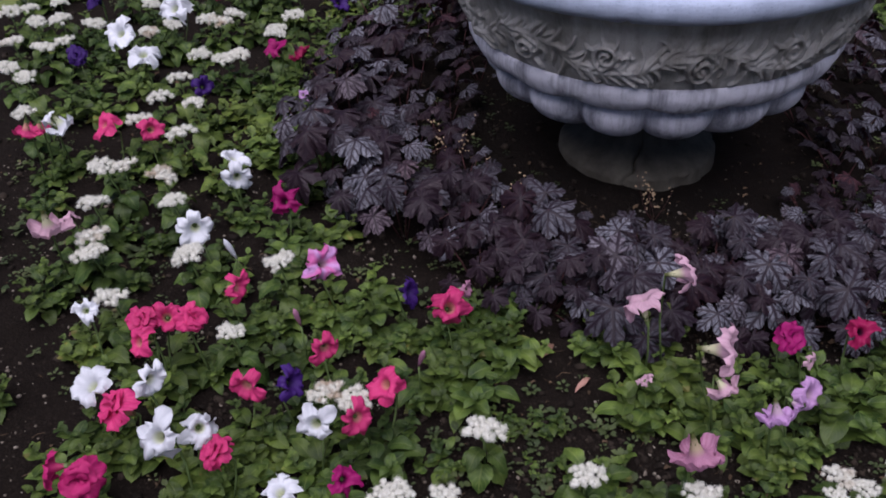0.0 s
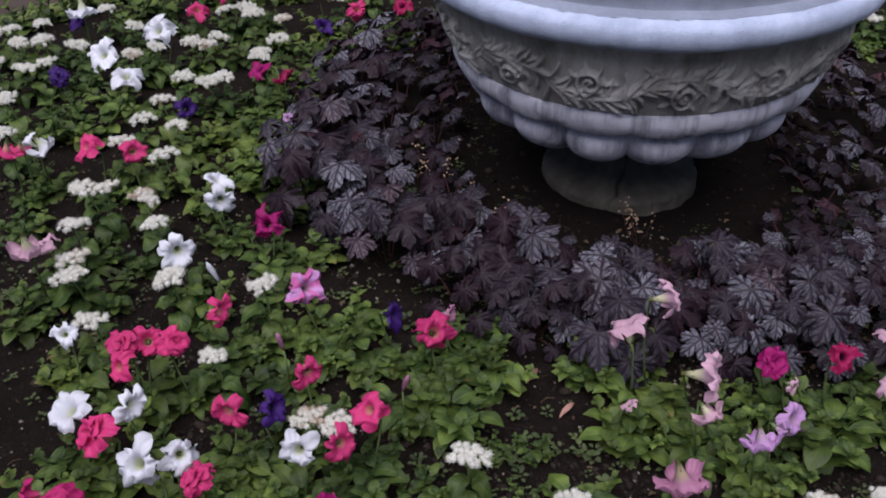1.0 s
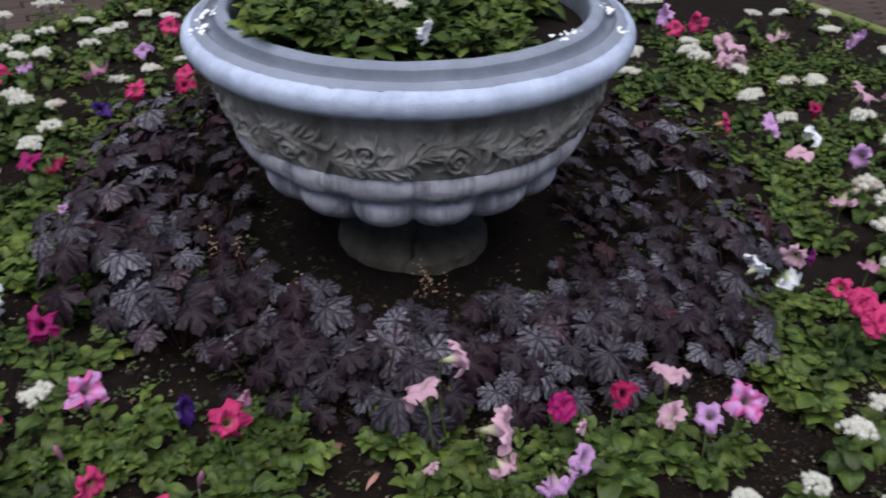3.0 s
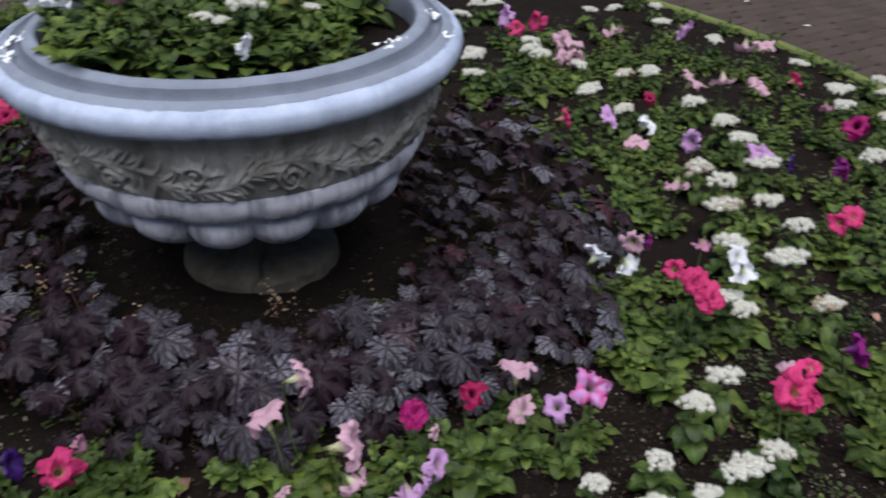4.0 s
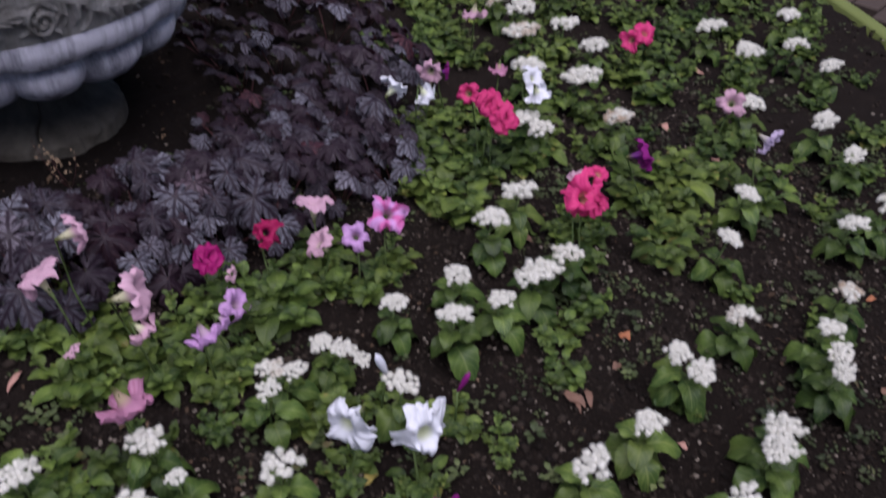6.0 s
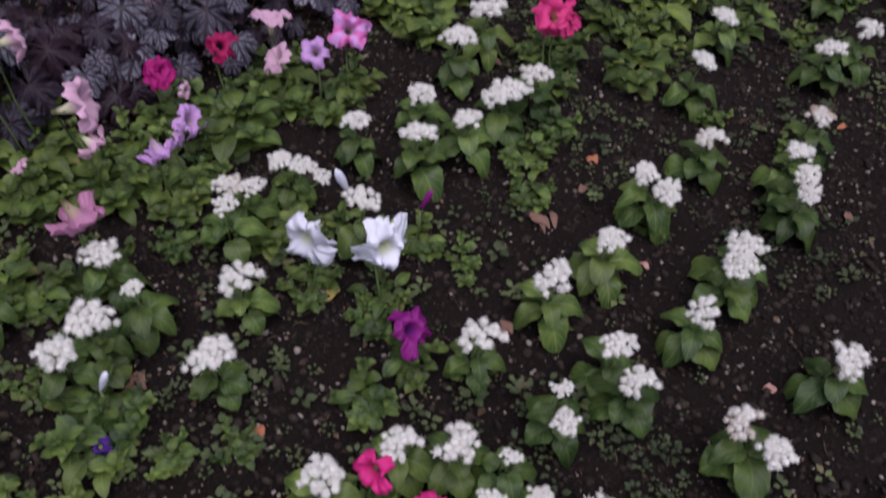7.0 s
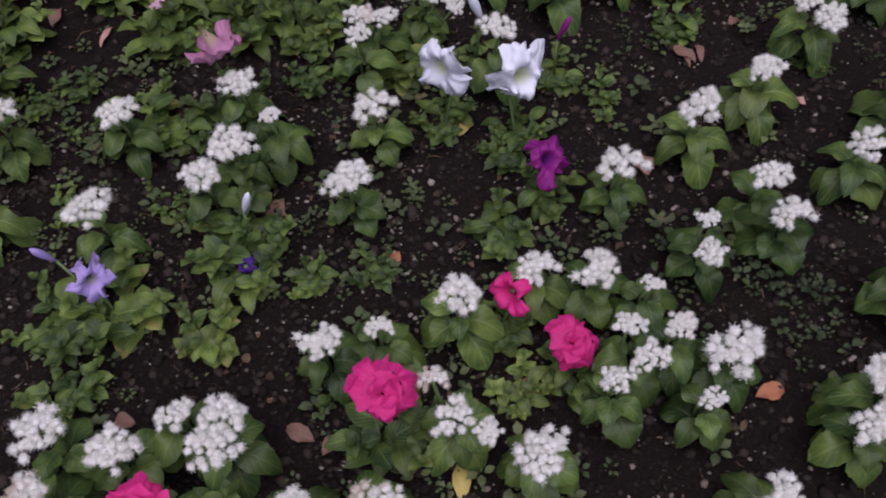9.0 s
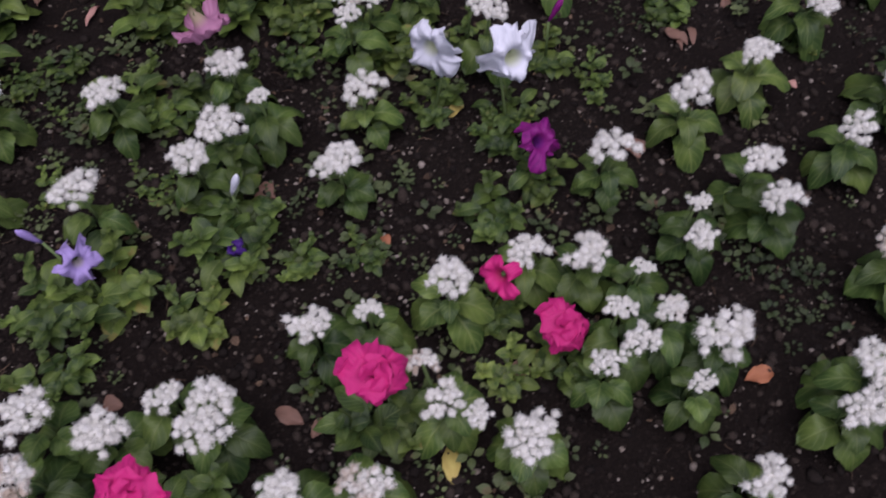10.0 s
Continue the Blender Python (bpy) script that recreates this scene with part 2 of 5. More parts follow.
def fluff_material():
    n = Nodes("ageratum_fluff", rough=0.85, spec=0.1)
    tone = n.ramp(n.island(), [(0.0, (0.62, 0.615, 0.55)), (0.45, (0.74, 0.73, 0.665)), (1.0, (0.80, 0.79, 0.735))])
    spent = n.math("MULTIPLY", n.ramp(n.random(), [(0.82, (0, 0, 0)), (0.99, (1, 1, 1))]), n.ramp(n.noise(n.coords("Object"), 55, 2), [(0.45, (0, 0, 0)), (0.62, (1, 1, 1))]))
    tone = n.mix(n.math("MULTIPLY", spent, 0.75), tone, (0.42, 0.30, 0.19))
    n.colour(tone)
    n.thin(tone, 0.38)
    return n.mat


FLUFF = fluff_material()
PAINTED = concrete_material("pale_painted_concrete", (0.52, 0.515, 0.585), (0.15, 0.15, 0.18), 0.24, 1.5)
RIMPAINT = concrete_material("pale_rim_concrete", (0.41, 0.465, 0.60), (0.25, 0.29, 0.39), 0.34, 0.5)
RIMTOP = concrete_material("grey_rim_concrete", (0.215, 0.242, 0.305), (0.13, 0.148, 0.19), 0.3, 0.2)
# the groove's shade is put into its colour, darker than the rim top
GROOVE_SHADE = concrete_material("shaded_groove_concrete", (0.150, 0.170, 0.218), (0.095, 0.108, 0.140), 0.4, 0.3)
FRIEZE = concrete_material("weathered_frieze_concrete", (0.36, 0.35, 0.34), (0.13, 0.12, 0.105), 0.42, 0.8)
# bare concrete, its colour lowered to deepen the shade under the bowl
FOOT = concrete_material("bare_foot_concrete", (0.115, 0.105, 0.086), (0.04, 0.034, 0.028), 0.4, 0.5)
SPLASH = crumb_material("dried_white_splash", (0.66, 0.68, 0.72), (0.8, 0.8, 0.82))
PAVER = paving_material()
KERB = kerb_material()
JOINT = crumb_material("paving_joint", (0.02, 0.017, 0.015), (0.04, 0.034, 0.03))


def dry_leaf_material(name, a, b):
    n = Nodes(name, rough=0.7)
    n.colour(n.mix(n.noise(n.coords("Object"), 110, 4), a, b))
    n.thin(a, 0.15)
    n.bump(n.noise(n.coords("Object"), 250, 4), 0.5, 0.001)
    return n.mat


ORANGE_LEAF = dry_leaf_material("orange_dry_leaf", (0.38, 0.15, 0.06), (0.24, 0.09, 0.05))
YELLOW_LEAF = dry_leaf_material("yellow_leaf", (0.42, 0.38, 0.10), (0.32, 0.22, 0.06))
BROWN_LEAF = dry_leaf_material("brown_dry_leaf", (0.22, 0.12, 0.08), (0.10, 0.06, 0.045))
FADED = dry_leaf_material("faded_cream_bell", (0.42, 0.34, 0.22), (0.30, 0.17, 0.10))
LITTER = crumb_material("plant_litter", (0.030, 0.019, 0.012), (0.20, 0.135, 0.085))
PINK_LEAF = dry_leaf_material("faded_pink_petal", (0.42, 0.24, 0.20), (0.30, 0.16, 0.12))


# ---- building blocks ----
def ground(x, y):
    """The bed slopes gently down to one side."""
    return -0.0868 * x - 0.0317 * y


def lumps(x, y):
    p = Vector((x, y, 0))
    return 0.012 * noise.noise(p * 3.1) + 0.007 * noise.noise(p * 11) + 0.004 * noise.noise(p * 31) - 0.06 * math.exp(-(x * x + y * y) / 0.12)


def soil_at(x, y):
    return ground(x, y) + lumps(x, y)


def link(name, mesh, parent=None, m=None, label=""):
    ob = new(name, mesh)
    ob.parent = parent
    if m is not None:
        ob.matrix_local = m
    if label:
        ob["label"] = label
    return ob


def mesh_of(name, verts, faces, mats, uvs=None, smooth=True, slots=None):
    me = bpy.data.meshes.new(name)
    me.from_pydata(verts, [], faces)
    for mt in mats if isinstance(mats, (list, tuple)) else [mats]:
        me.materials.append(mt)
    if uvs is not None:
        layer = me.uv_layers.new(name="UVMap")
        idx = np.empty(len(me.loops), dtype=np.int32)
        me.loops.foreach_get("vertex_index", idx)
        layer.data.foreach_set("uv", np.asarray(uvs, dtype=np.float32)[idx].ravel())
    if smooth:
        me.polygons.foreach_set("use_smooth", [True] * len(me.polygons))
    if slots is not None:
        me.polygons.foreach_set("material_index", slots)
    me.update()
    return me


class Build:
    """Gathers pieces of one mesh."""

    def __init__(self):
        self.v, self.f, self.uv = [], [], []

    def add(self, verts, faces, uvs=None, m=None):
        k = len(self.v)
        self.v += [tuple(m @ Vector(p)) for p in verts] if m is not None else [tuple(p) for p in verts]
        self.f += [tuple(i + k for i in f) for f in faces]
        self.uv += list(uvs) if uvs is not None else [(0, 0)] * len(verts)

    def mesh(self, name, mat, smooth=True):
        return mesh_of(name, self.v, self.f, mat, self.uv, smooth)


def tube(points, radii, sides=6):
    """A tapered tube along points."""
    v, f = [], []
    pts = [Vector(p) for p in points]
    for i, p in enumerate(pts):
        d = (pts[min(i + 1, len(pts) - 1)] - pts[max(i - 1, 0)]).normalized()
        a = d.orthogonal().normalized()
        b = d.cross(a)
        for k in range(sides):
            t = 2 * math.pi * k / sides
            v.append(p + (a * math.cos(t) + b * math.sin(t)) * radii[i])
    for i in range(len(pts) - 1):
        for k in range(sides):
            j = (k + 1) % sides
            f.append((i * sides + k, i * sides + j, (i + 1) * sides + j, (i + 1) * sides + k))
    f.append(tuple(range(sides))[::-1])
    f.append(tuple((len(pts) - 1) * sides + k for k in range(sides)))
    return v, f


def blade(length, width, rng, rows=7, belly=0.42, fold=0.25, bend=0.5, teeth=0.0, ruffle=0.06, blunt=0.75):
    """A leaf that starts at the origin, points along +y and faces up: verts, faces, uvs. It has a fold, a bend and thickness at its rib."""
    v, f, uv = [], [], []
    cols = 5
    ph = rng.uniform(0, 6)
    for i in range(rows + 1):
        t = i / rows
        w = width * 0.5 * (math.sin(math.pi * t ** (math.log(0.5) / math.log(belly))) ** blunt if 0 < t < 1 else (0.10 if t == 0 else 0.0))
        if teeth and 0 < i < rows:
            w *= 1 + teeth * (1 if i % 2 else -1)
        y = length * (t - 0.10 * bend * t * t)
        z0 = length * (0.16 * math.sin(math.pi * t * 0.6) - bend * t * t * 0.55)
        for c in range(cols):
            s = (c / (cols - 1)) * 2 - 1
            z = z0 + abs(s) * w * fold * 2 * (1 - abs(s) * 0.45) + ruffle * width * math.sin(9 * t + 3 * s + ph) * abs(s)
            v.append((s * w, y - 0.12 * abs(s) * w, z))
            uv.append((0.5 + s * 0.5, t))
    for i in range(rows):
        for c in range(cols - 1):
            a = i * cols + c
            f.append((a, a + 1, a + cols + 1, a + cols))
    return v, f, uv


def pointed(direction, up=(0, 0, 1)):
    """The turn that lays +y along direction, with +z as near to up as can be."""
    y = Vector(direction).normalized()
    x = y.cross(Vector(up))
    x = x.normalized() if x.length > 1e-4 else Vector((1, 0, 0))
    z = x.cross(y)
    return Matrix((x, y, z)).transposed().to_4x4()


def facing(direction, spin=0.0):
    """The turn that lays +z along direction."""
    return Vector(direction).to_track_quat("Z", "Y").to_matrix().to_4x4() @ Matrix.Rotation(spin, 4, "Z")


RNG = random.Random(7)


# ---- the bed, its kerb and the paving ----
CORNERS = [(0.0, -2.2), (0.76, -1.895), (1.68, -1.42), (2.46, -0.5), (2.74, 0.5), (2.76, 1.3), (2.62, 2.1), (2.15, 3.0), (1.0, 3.5), (0.0, 3.3),
           (-0.86, 2.12), (-1.08, 1.75), (-1.36, 1.30), (-1.53, 0.95), (-1.74, 0.50), (-2.02, 0.10), (-2.75, -0.6), (-2.4, -1.6), (-1.6, -2.3), (-0.7, -2.55)]


def outline(steps=10):
    out = []
    k = len(CORNERS)
    for i in range(k):
        p0, p1, p2, p3 = (Vector(CORNERS[(i + j - 1) % k]) for j in range(4))
        for s in range(steps):
            t = s / steps
            out.append(0.5 * ((2 * p1) + (p2 - p0) * t + (2 * p0 - 5 * p1 + 4 * p2 - p3) * t * t + (3 * p1 - p0 - 3 * p2 + p3) * t ** 3))
    return out


EDGE = outline()
EDGE_X = np.array([p.x for p in EDGE])
EDGE_Y = np.array([p.y for p in EDGE])


def inside(x, y):
    j = np.roll(np.arange(len(EDGE_X)), 1)
    cross = (EDGE_Y > y) != (EDGE_Y[j] > y)
    with np.errstate(divide="ignore", invalid="ignore"):
        at = (EDGE_X[j] - EDGE_X) * (y - EDGE_Y) / (EDGE_Y[j] - EDGE_Y) + EDGE_X
    return bool(np.count_nonzero(cross & (x < at)) % 2)


def edge_distance(x, y):
    return float(np.sqrt((EDGE_X - x) ** 2 + (EDGE_Y - y) ** 2).min())


def soil_bed():
    step = 0.03
    nx, ny = 190, 206
    v, f = [], []
    for j in range(ny + 1):
        for i in range(nx + 1):
            x, y = -2.85 + i * step, -2.65 + j * step
            d = edge_distance(x, y) if inside(x, y) else -edge_distance(x, y)
            v.append((x, y, soil_at(x, y) - (0.12 * min(1, max(0, (0.03 - d) / 0.06)))))
    for j in range(ny):
        for i in range(nx):
            a = j * (nx + 1) + i
            f.append((a, a + 1, a + nx + 2, a + nx + 1))
    tagged(link("soil_bed", mesh_of("soil_bed", v, f, SOIL)), "dark crumbly garden soil of a planted bed", "soil", kind="structure")


def kerb():
    """A rounded green-painted concrete border round the bed, in one ring."""
    prof = [(0.0, -0.10), (0.004, -0.003), (0.013, 0.005), (0.040, 0.007), (0.066, 0.004), (0.078, -0.005), (0.082, -0.12)]
    k = len(EDGE)
    v, f = [], []
    for i in range(k):
        d = (EDGE[(i + 1) % k] - EDGE[i - 1]).normalized()
        out = Vector((d.y, -d.x))
        for o, h in prof:
            q = EDGE[i] + out * (o + 0.004 * noise.noise(Vector((EDGE[i].x * 4, EDGE[i].y * 4, o * 9))))
            v.append((q.x, q.y, ground(q.x, q.y) + h))
    m = len(prof)
    for i in range(k):
        for c in range(m - 1):
            a, b = i * m + c, ((i + 1) % k) * m + c
            f.append((a, b, b + 1, a + 1))
    tagged(link("kerb", mesh_of("kerb", v, f, KERB)), "low green-painted concrete kerb round the flower bed", "kerb", kind="structure")


def paving_base():
    s = 300.0
    v = [(x, y, ground(x, y) - 0.052) for x, y in ((-s, -s), (s, -s), (s, s), (-s, s))]
    return tagged(link("pavement", mesh_of("pavement", v, [(0, 1, 2, 3)], JOINT, smooth=False)), "brown brick-paved path round the bed", "pavement", kind="structure")


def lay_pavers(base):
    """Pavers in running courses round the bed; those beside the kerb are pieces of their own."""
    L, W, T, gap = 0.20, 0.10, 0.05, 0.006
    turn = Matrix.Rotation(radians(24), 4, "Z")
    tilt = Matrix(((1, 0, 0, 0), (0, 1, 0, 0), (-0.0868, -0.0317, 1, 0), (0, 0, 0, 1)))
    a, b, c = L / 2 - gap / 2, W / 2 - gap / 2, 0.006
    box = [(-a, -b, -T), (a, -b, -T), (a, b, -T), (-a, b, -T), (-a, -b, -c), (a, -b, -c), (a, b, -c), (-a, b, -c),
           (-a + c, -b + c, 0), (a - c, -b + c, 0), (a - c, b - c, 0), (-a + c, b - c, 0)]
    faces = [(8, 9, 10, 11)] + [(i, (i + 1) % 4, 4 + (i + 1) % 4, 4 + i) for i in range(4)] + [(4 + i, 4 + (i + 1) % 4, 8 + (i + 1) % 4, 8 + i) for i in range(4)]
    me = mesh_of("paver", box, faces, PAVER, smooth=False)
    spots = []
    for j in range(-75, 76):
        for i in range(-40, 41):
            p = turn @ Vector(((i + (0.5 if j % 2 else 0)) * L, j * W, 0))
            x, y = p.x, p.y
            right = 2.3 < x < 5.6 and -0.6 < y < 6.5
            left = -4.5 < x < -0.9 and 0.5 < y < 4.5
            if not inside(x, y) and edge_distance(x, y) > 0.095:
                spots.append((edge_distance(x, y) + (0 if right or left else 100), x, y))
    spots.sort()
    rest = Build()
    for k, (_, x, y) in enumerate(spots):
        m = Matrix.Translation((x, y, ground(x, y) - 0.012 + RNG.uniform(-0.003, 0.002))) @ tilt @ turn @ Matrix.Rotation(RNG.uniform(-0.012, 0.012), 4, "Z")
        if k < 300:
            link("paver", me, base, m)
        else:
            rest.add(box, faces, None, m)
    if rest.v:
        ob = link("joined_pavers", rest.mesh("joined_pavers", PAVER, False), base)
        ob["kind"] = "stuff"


# ---- the urn ----
LOBE0 = radians(-92)


def revolve(name, mat, profile, parent, segments=160, shape=None, label=""):
    """Turns a profile of (radius, height) round the axis; shape(angle, k, r, z) gives the finished radius and height."""
    v, f = [], []
    m = len(profile)
    for i in range(segments):
        a = 2 * math.pi * i / segments
        for k, (r, z) in enumerate(profile):
            if shape:
                r, z = shape(a, k, r, z)
            v.append((r * math.cos(a), r * math.sin(a), z))
    for i in range(segments):
        j = (i + 1) % segments
        for k in range(m - 1):
            f.append((i * m + k, j * m + k, j * m + k + 1, i * m + k + 1))
    return link(name, mesh_of(name, v, f, mat), parent, label=label)


def worn(a, r, z, amount=0.0022):
    p = Vector((r * math.cos(a), r * math.sin(a), z))
    return amount * (noise.noise(p * 14) + 0.5 * noise.noise(p * 45))


def smooth_profile(points, steps=6):
    out = []
    for i in range(len(points) - 1):
        p0, p1, p2, p3 = (Vector(points[max(0, min(len(points) - 1, i + j - 1))]) for j in range(4))
        for s in range(steps):
            t = s / steps
            q = 0.5 * ((2 * p1) + (p2 - p0) * t + (2 * p0 - 5 * p1 + 4 * p2 - p3) * t * t + (3 * p1 - p0 - 3 * p2 + p3) * t ** 3)
            out.append((q.x, q.y))
    out.append(tuple(points[-1]))
    return out


def relief_grid(wide=180, high=44, span=0.338, tall=0.104):
    """Heights of one repeat of the leafy scroll: a waving stem, a curl in each bend, and leaf strokes that fan off it."""
    rng = random.Random(77)
    xs, ys = np.meshgrid(np.arange(wide) / wide * span, (np.arange(high) + 0.5) / high * tall)
    grid = np.zeros_like(xs)

    def stroke(points, w0, w1, height=1.0):
        n = len(points)
        for m, (px, py) in enumerate(points):
            w = w0 + (w1 - w0) * m / (n - 1)
            dx = (xs - px + span / 2) % span - span / 2
            d = (dx ** 2 + (ys - py) ** 2) / w ** 2
            np.maximum(grid, height * np.sqrt(np.clip(1 - d, 0, 1)), out=grid)

    def bent(x, y, ang, length, curl, w):
        pts, steps = [], 16
        for m in range(steps):
            pts.append((x, y))
            ang += curl / steps
            x += math.cos(ang) * length / steps
            y += math.sin(ang) * length / steps
        stroke(pts, w, w * 0.35, rng.uniform(0.6, 1.0))

    def stem(x):
        return 0.052 + 0.026 * math.sin(2 * math.pi * x / span)

    stroke([(span * m / 160, stem(span * m / 160)) for m in range(161)], 0.0060, 0.0060, 0.9)
    for cx, side in ((0.25 * span, -1), (0.75 * span, 1)):
        cy = stem(cx) + side * 0.034
        stroke([(cx + (0.026 - 0.021 * m / 60) * math.cos(2 + m * 0.17), cy - side * (0.026 - 0.021 * m / 60) * math.sin(2 + m * 0.17)) for m in range(61)], 0.0062, 0.0050)
        stroke([(cx, cy), (cx + 0.001, cy)], 0.006, 0.006)
        for m in range(7):
            bent(cx + 0.028 * math.cos(0.9 * m), cy + 0.026 * math.sin(0.9 * m), 0.9 * m + 0.6, 0.022, rng.uniform(-1.4, 1.4), 0.0032)
    for m in range(30):
        x = span * (m + rng.uniform(-0.3, 0.3)) / 30
        for side in (-1, 1):
            slope = math.atan2(stem(x + 0.002) - stem(x), 0.002)
            bent(x, stem(x) + side * 0.005, slope + side * rng.uniform(0.35, 0.95), rng.uniform(0.026, 0.058), side * rng.uniform(-1.2, 1.9), rng.uniform(0.0044, 0.0074))
    return grid


RELIEF = relief_grid()


def scroll(a, t):
    """Relief of the leafy scroll at an angle and a share of the frieze's height, worn soft in places."""
    s = (t - 0.02) / 0.76
    if not 0 < s < 1:
        return 0.0
    high, wide = RELIEF.shape
    u = (a - LOBE0) / radians(45) + 0.01 * noise.noise(Vector((a * 5, s * 2, 3)))
    w = s + 0.05 * noise.noise(Vector((a * 7, s * 2, 8)))
    gx, gy = (u % 1.0) * wide, min(max(w, 0.0), 0.999) * (high - 1)
    i, j = int(gx), int(gy)
    p, q = gx - i, gy - j
    k = min(j + 1, high - 1)
    h = (RELIEF[j, i % wide] * (1 - p) + RELIEF[j, (i + 1) % wide] * p) * (1 - q) + (RELIEF[k, i % wide] * (1 - p) + RELIEF[k, (i + 1) % wide] * p) * q
    edge = min(1.0, s / 0.08, (1 - s) / 0.15)
    return h * edge * (0.72 + 0.5 * noise.noise(Vector((a * 9, s * 3, 0))))


def splash(parent, a, r, z, s):
    """Dried white flecks on the rim."""
    rng = random.Random(round(a * 100))
    v, f = [], []
    for m in range(8):
        x0, y0 = rng.uniform(-0.016, 0.016) * s, rng.uniform(-0.028, 0.028) * s
        k0 = len(v)
        q0 = 0.0088 * s * rng.uniform(0.15, 1.0)
        v.append((x0, y0, 0.0012))
        for k in range(11):
            t = 2 * math.pi * k / 11
            q = q0 * rng.uniform(0.45, 1.2)
            v.append((x0 + q * math.cos(t) * 0.8, y0 + q * math.sin(t) * 1.4, -0.0015))
            f.append((k0, k0 + k + 1, k0 + (k + 1) % 11 + 1))
    tilt = Matrix.Rotation(radians(14), 4, "Y")
    link("white_splash", mesh_of("white_splash", v, f, SPLASH), parent, Matrix.Translation((r * math.cos(a), r * math.sin(a), z + 0.002)) @ Matrix.Rotation(a, 4, "Z") @ tilt)


def urn():
    top = new("urn_planter")
    tagged(top, "large weathered concrete urn planter with scroll relief and lobed bowl", "urn")

    def nicked(a, k, r, z):
        nick = math.exp(-((a - radians(261)) / 0.012) ** 2) * max(0.0, 1 - abs(z - 0.494) / 0.012)
        return r - 0.010 * nick + worn(a, r, z, 0.0016), z + 0.006 * nick + worn(a + 1, r, z, 0.0014)

    def jag(a):
        return 0.0045 * noise.noise(Vector((math.cos(a) * 9, math.sin(a) * 9, 2))) + 0.003 * noise.noise(Vector((math.cos(a) * 40, math.sin(a) * 40, 5)))

    rim = smooth_profile([(0.445, 0.487), (0.462, 0.485), (0.482, 0.492), (0.496, 0.503), (0.501, 0.518), (0.4985, 0.534), (0.490, 0.544), (0.478, 0.5495)])
    last = len(rim) - 1

    def rolled(a, k, r, z):
        if k == last:
            return r + jag(a), z + worn(a, r, z, 0.002)
        return nicked(a, k, r, z)

    revolve("rim", RIMPAINT, rim, top, 480, rolled, "pale bluish rounded rim")
    ledge = smooth_profile([(0.478, 0.5495), (0.470, 0.5530), (0.461, 0.5560), (0.455, 0.5572)])
    revolve("ledge", RIMTOP, ledge, top, 480, lambda a, k, r, z: (r + jag(a), z + worn(a, r, z, 0.002)) if k == 0 else (r, z + worn(a, r, z, 0.0012)), "slate-grey top of the rim")
    groove = smooth_profile([(0.455, 0.5572), (0.450, 0.5515), (0.443, 0.5480), (0.434, 0.5535), (0.426, 0.5680)])
    revolve("groove", GROOVE_SHADE, groove, top, 200, lambda a, k, r, z: (r, z + worn(a, r, z, 0.0012)), "soft groove with its shade painted into the colour")
    lip = smooth_profile([(0.426, 0.568), (0.420, 0.5730), (0.411, 0.5765), (0.402, 0.577), (0.396, 0.570), (0.393, 0.55), (0.391, 0.50), (0.388, 0.42)])
    revolve("inner_lip", RIMTOP, lip, top, 200, lambda a, k, r, z: (r, z + worn(a, r, z, 0.0014)), "slate-grey inner lip")
    rows = 60
    wall = []
    for i in range(rows + 1):
        t = i / rows
        wall.append((0.409 + 0.048 * t ** 0.85, 0.330 + 0.158 * t))

    def carve(a, k, r, z):
        return r + 0.020 * scroll(a, k / rows) + worn(a, r, z, 0.0015), z

    revolve("frieze", FRIEZE, wall, top, 1440, carve, "dirty grey frieze with leafy scroll relief")
    band = smooth_profile([(0.400, 0.338), (0.411, 0.334), (0.4155, 0.325), (0.415, 0.309), (0.408, 0.291), (0.398, 0.277), (0.385, 0.269), (0.366, 0.268)], 4)

    def belt(a, k, r, z):
        dip = abs(math.sin(8 * (a - LOBE0)))
        low = max(0.0, min(1.0, (0.300 - z) / 0.03))
        return r + worn(a, r, z), z + 0.014 * low * (1 - dip ** 0.6)

    revolve("band", PAINTED, band, top, 320, belt, "pale smooth band streaked by rain")
    bowl = smooth_profile([(0.345, 0.280), (0.362, 0.272), (0.377, 0.259), (0.382, 0.243), (0.375, 0.221), (0.355, 0.199), (0.322, 0.180), (0.280, 0.164), (0.235, 0.152), (0.185, 0.143), (0.140, 0.138)], 5)

    def lobes(a, k, r, z):
        s = abs(math.sin(8 * (a - LOBE0))) ** 0.55
        return r * (0.905 + 0.085 * s) + worn(a, r, z), z - 0.012 * s + 0.004

    revolve("bowl", PAINTED, bowl, top, 480, lobes, "pale lobed bowl streaked by rain")
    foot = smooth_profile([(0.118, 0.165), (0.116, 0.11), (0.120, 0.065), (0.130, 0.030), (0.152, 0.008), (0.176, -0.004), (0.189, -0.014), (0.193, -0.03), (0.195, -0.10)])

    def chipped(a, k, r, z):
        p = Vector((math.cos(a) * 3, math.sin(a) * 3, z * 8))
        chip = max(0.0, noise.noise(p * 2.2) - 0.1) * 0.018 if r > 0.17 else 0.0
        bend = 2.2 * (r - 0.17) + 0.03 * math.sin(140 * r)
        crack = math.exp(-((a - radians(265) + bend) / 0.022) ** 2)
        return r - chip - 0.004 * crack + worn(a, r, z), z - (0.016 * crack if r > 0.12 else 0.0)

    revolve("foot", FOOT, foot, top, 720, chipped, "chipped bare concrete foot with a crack")
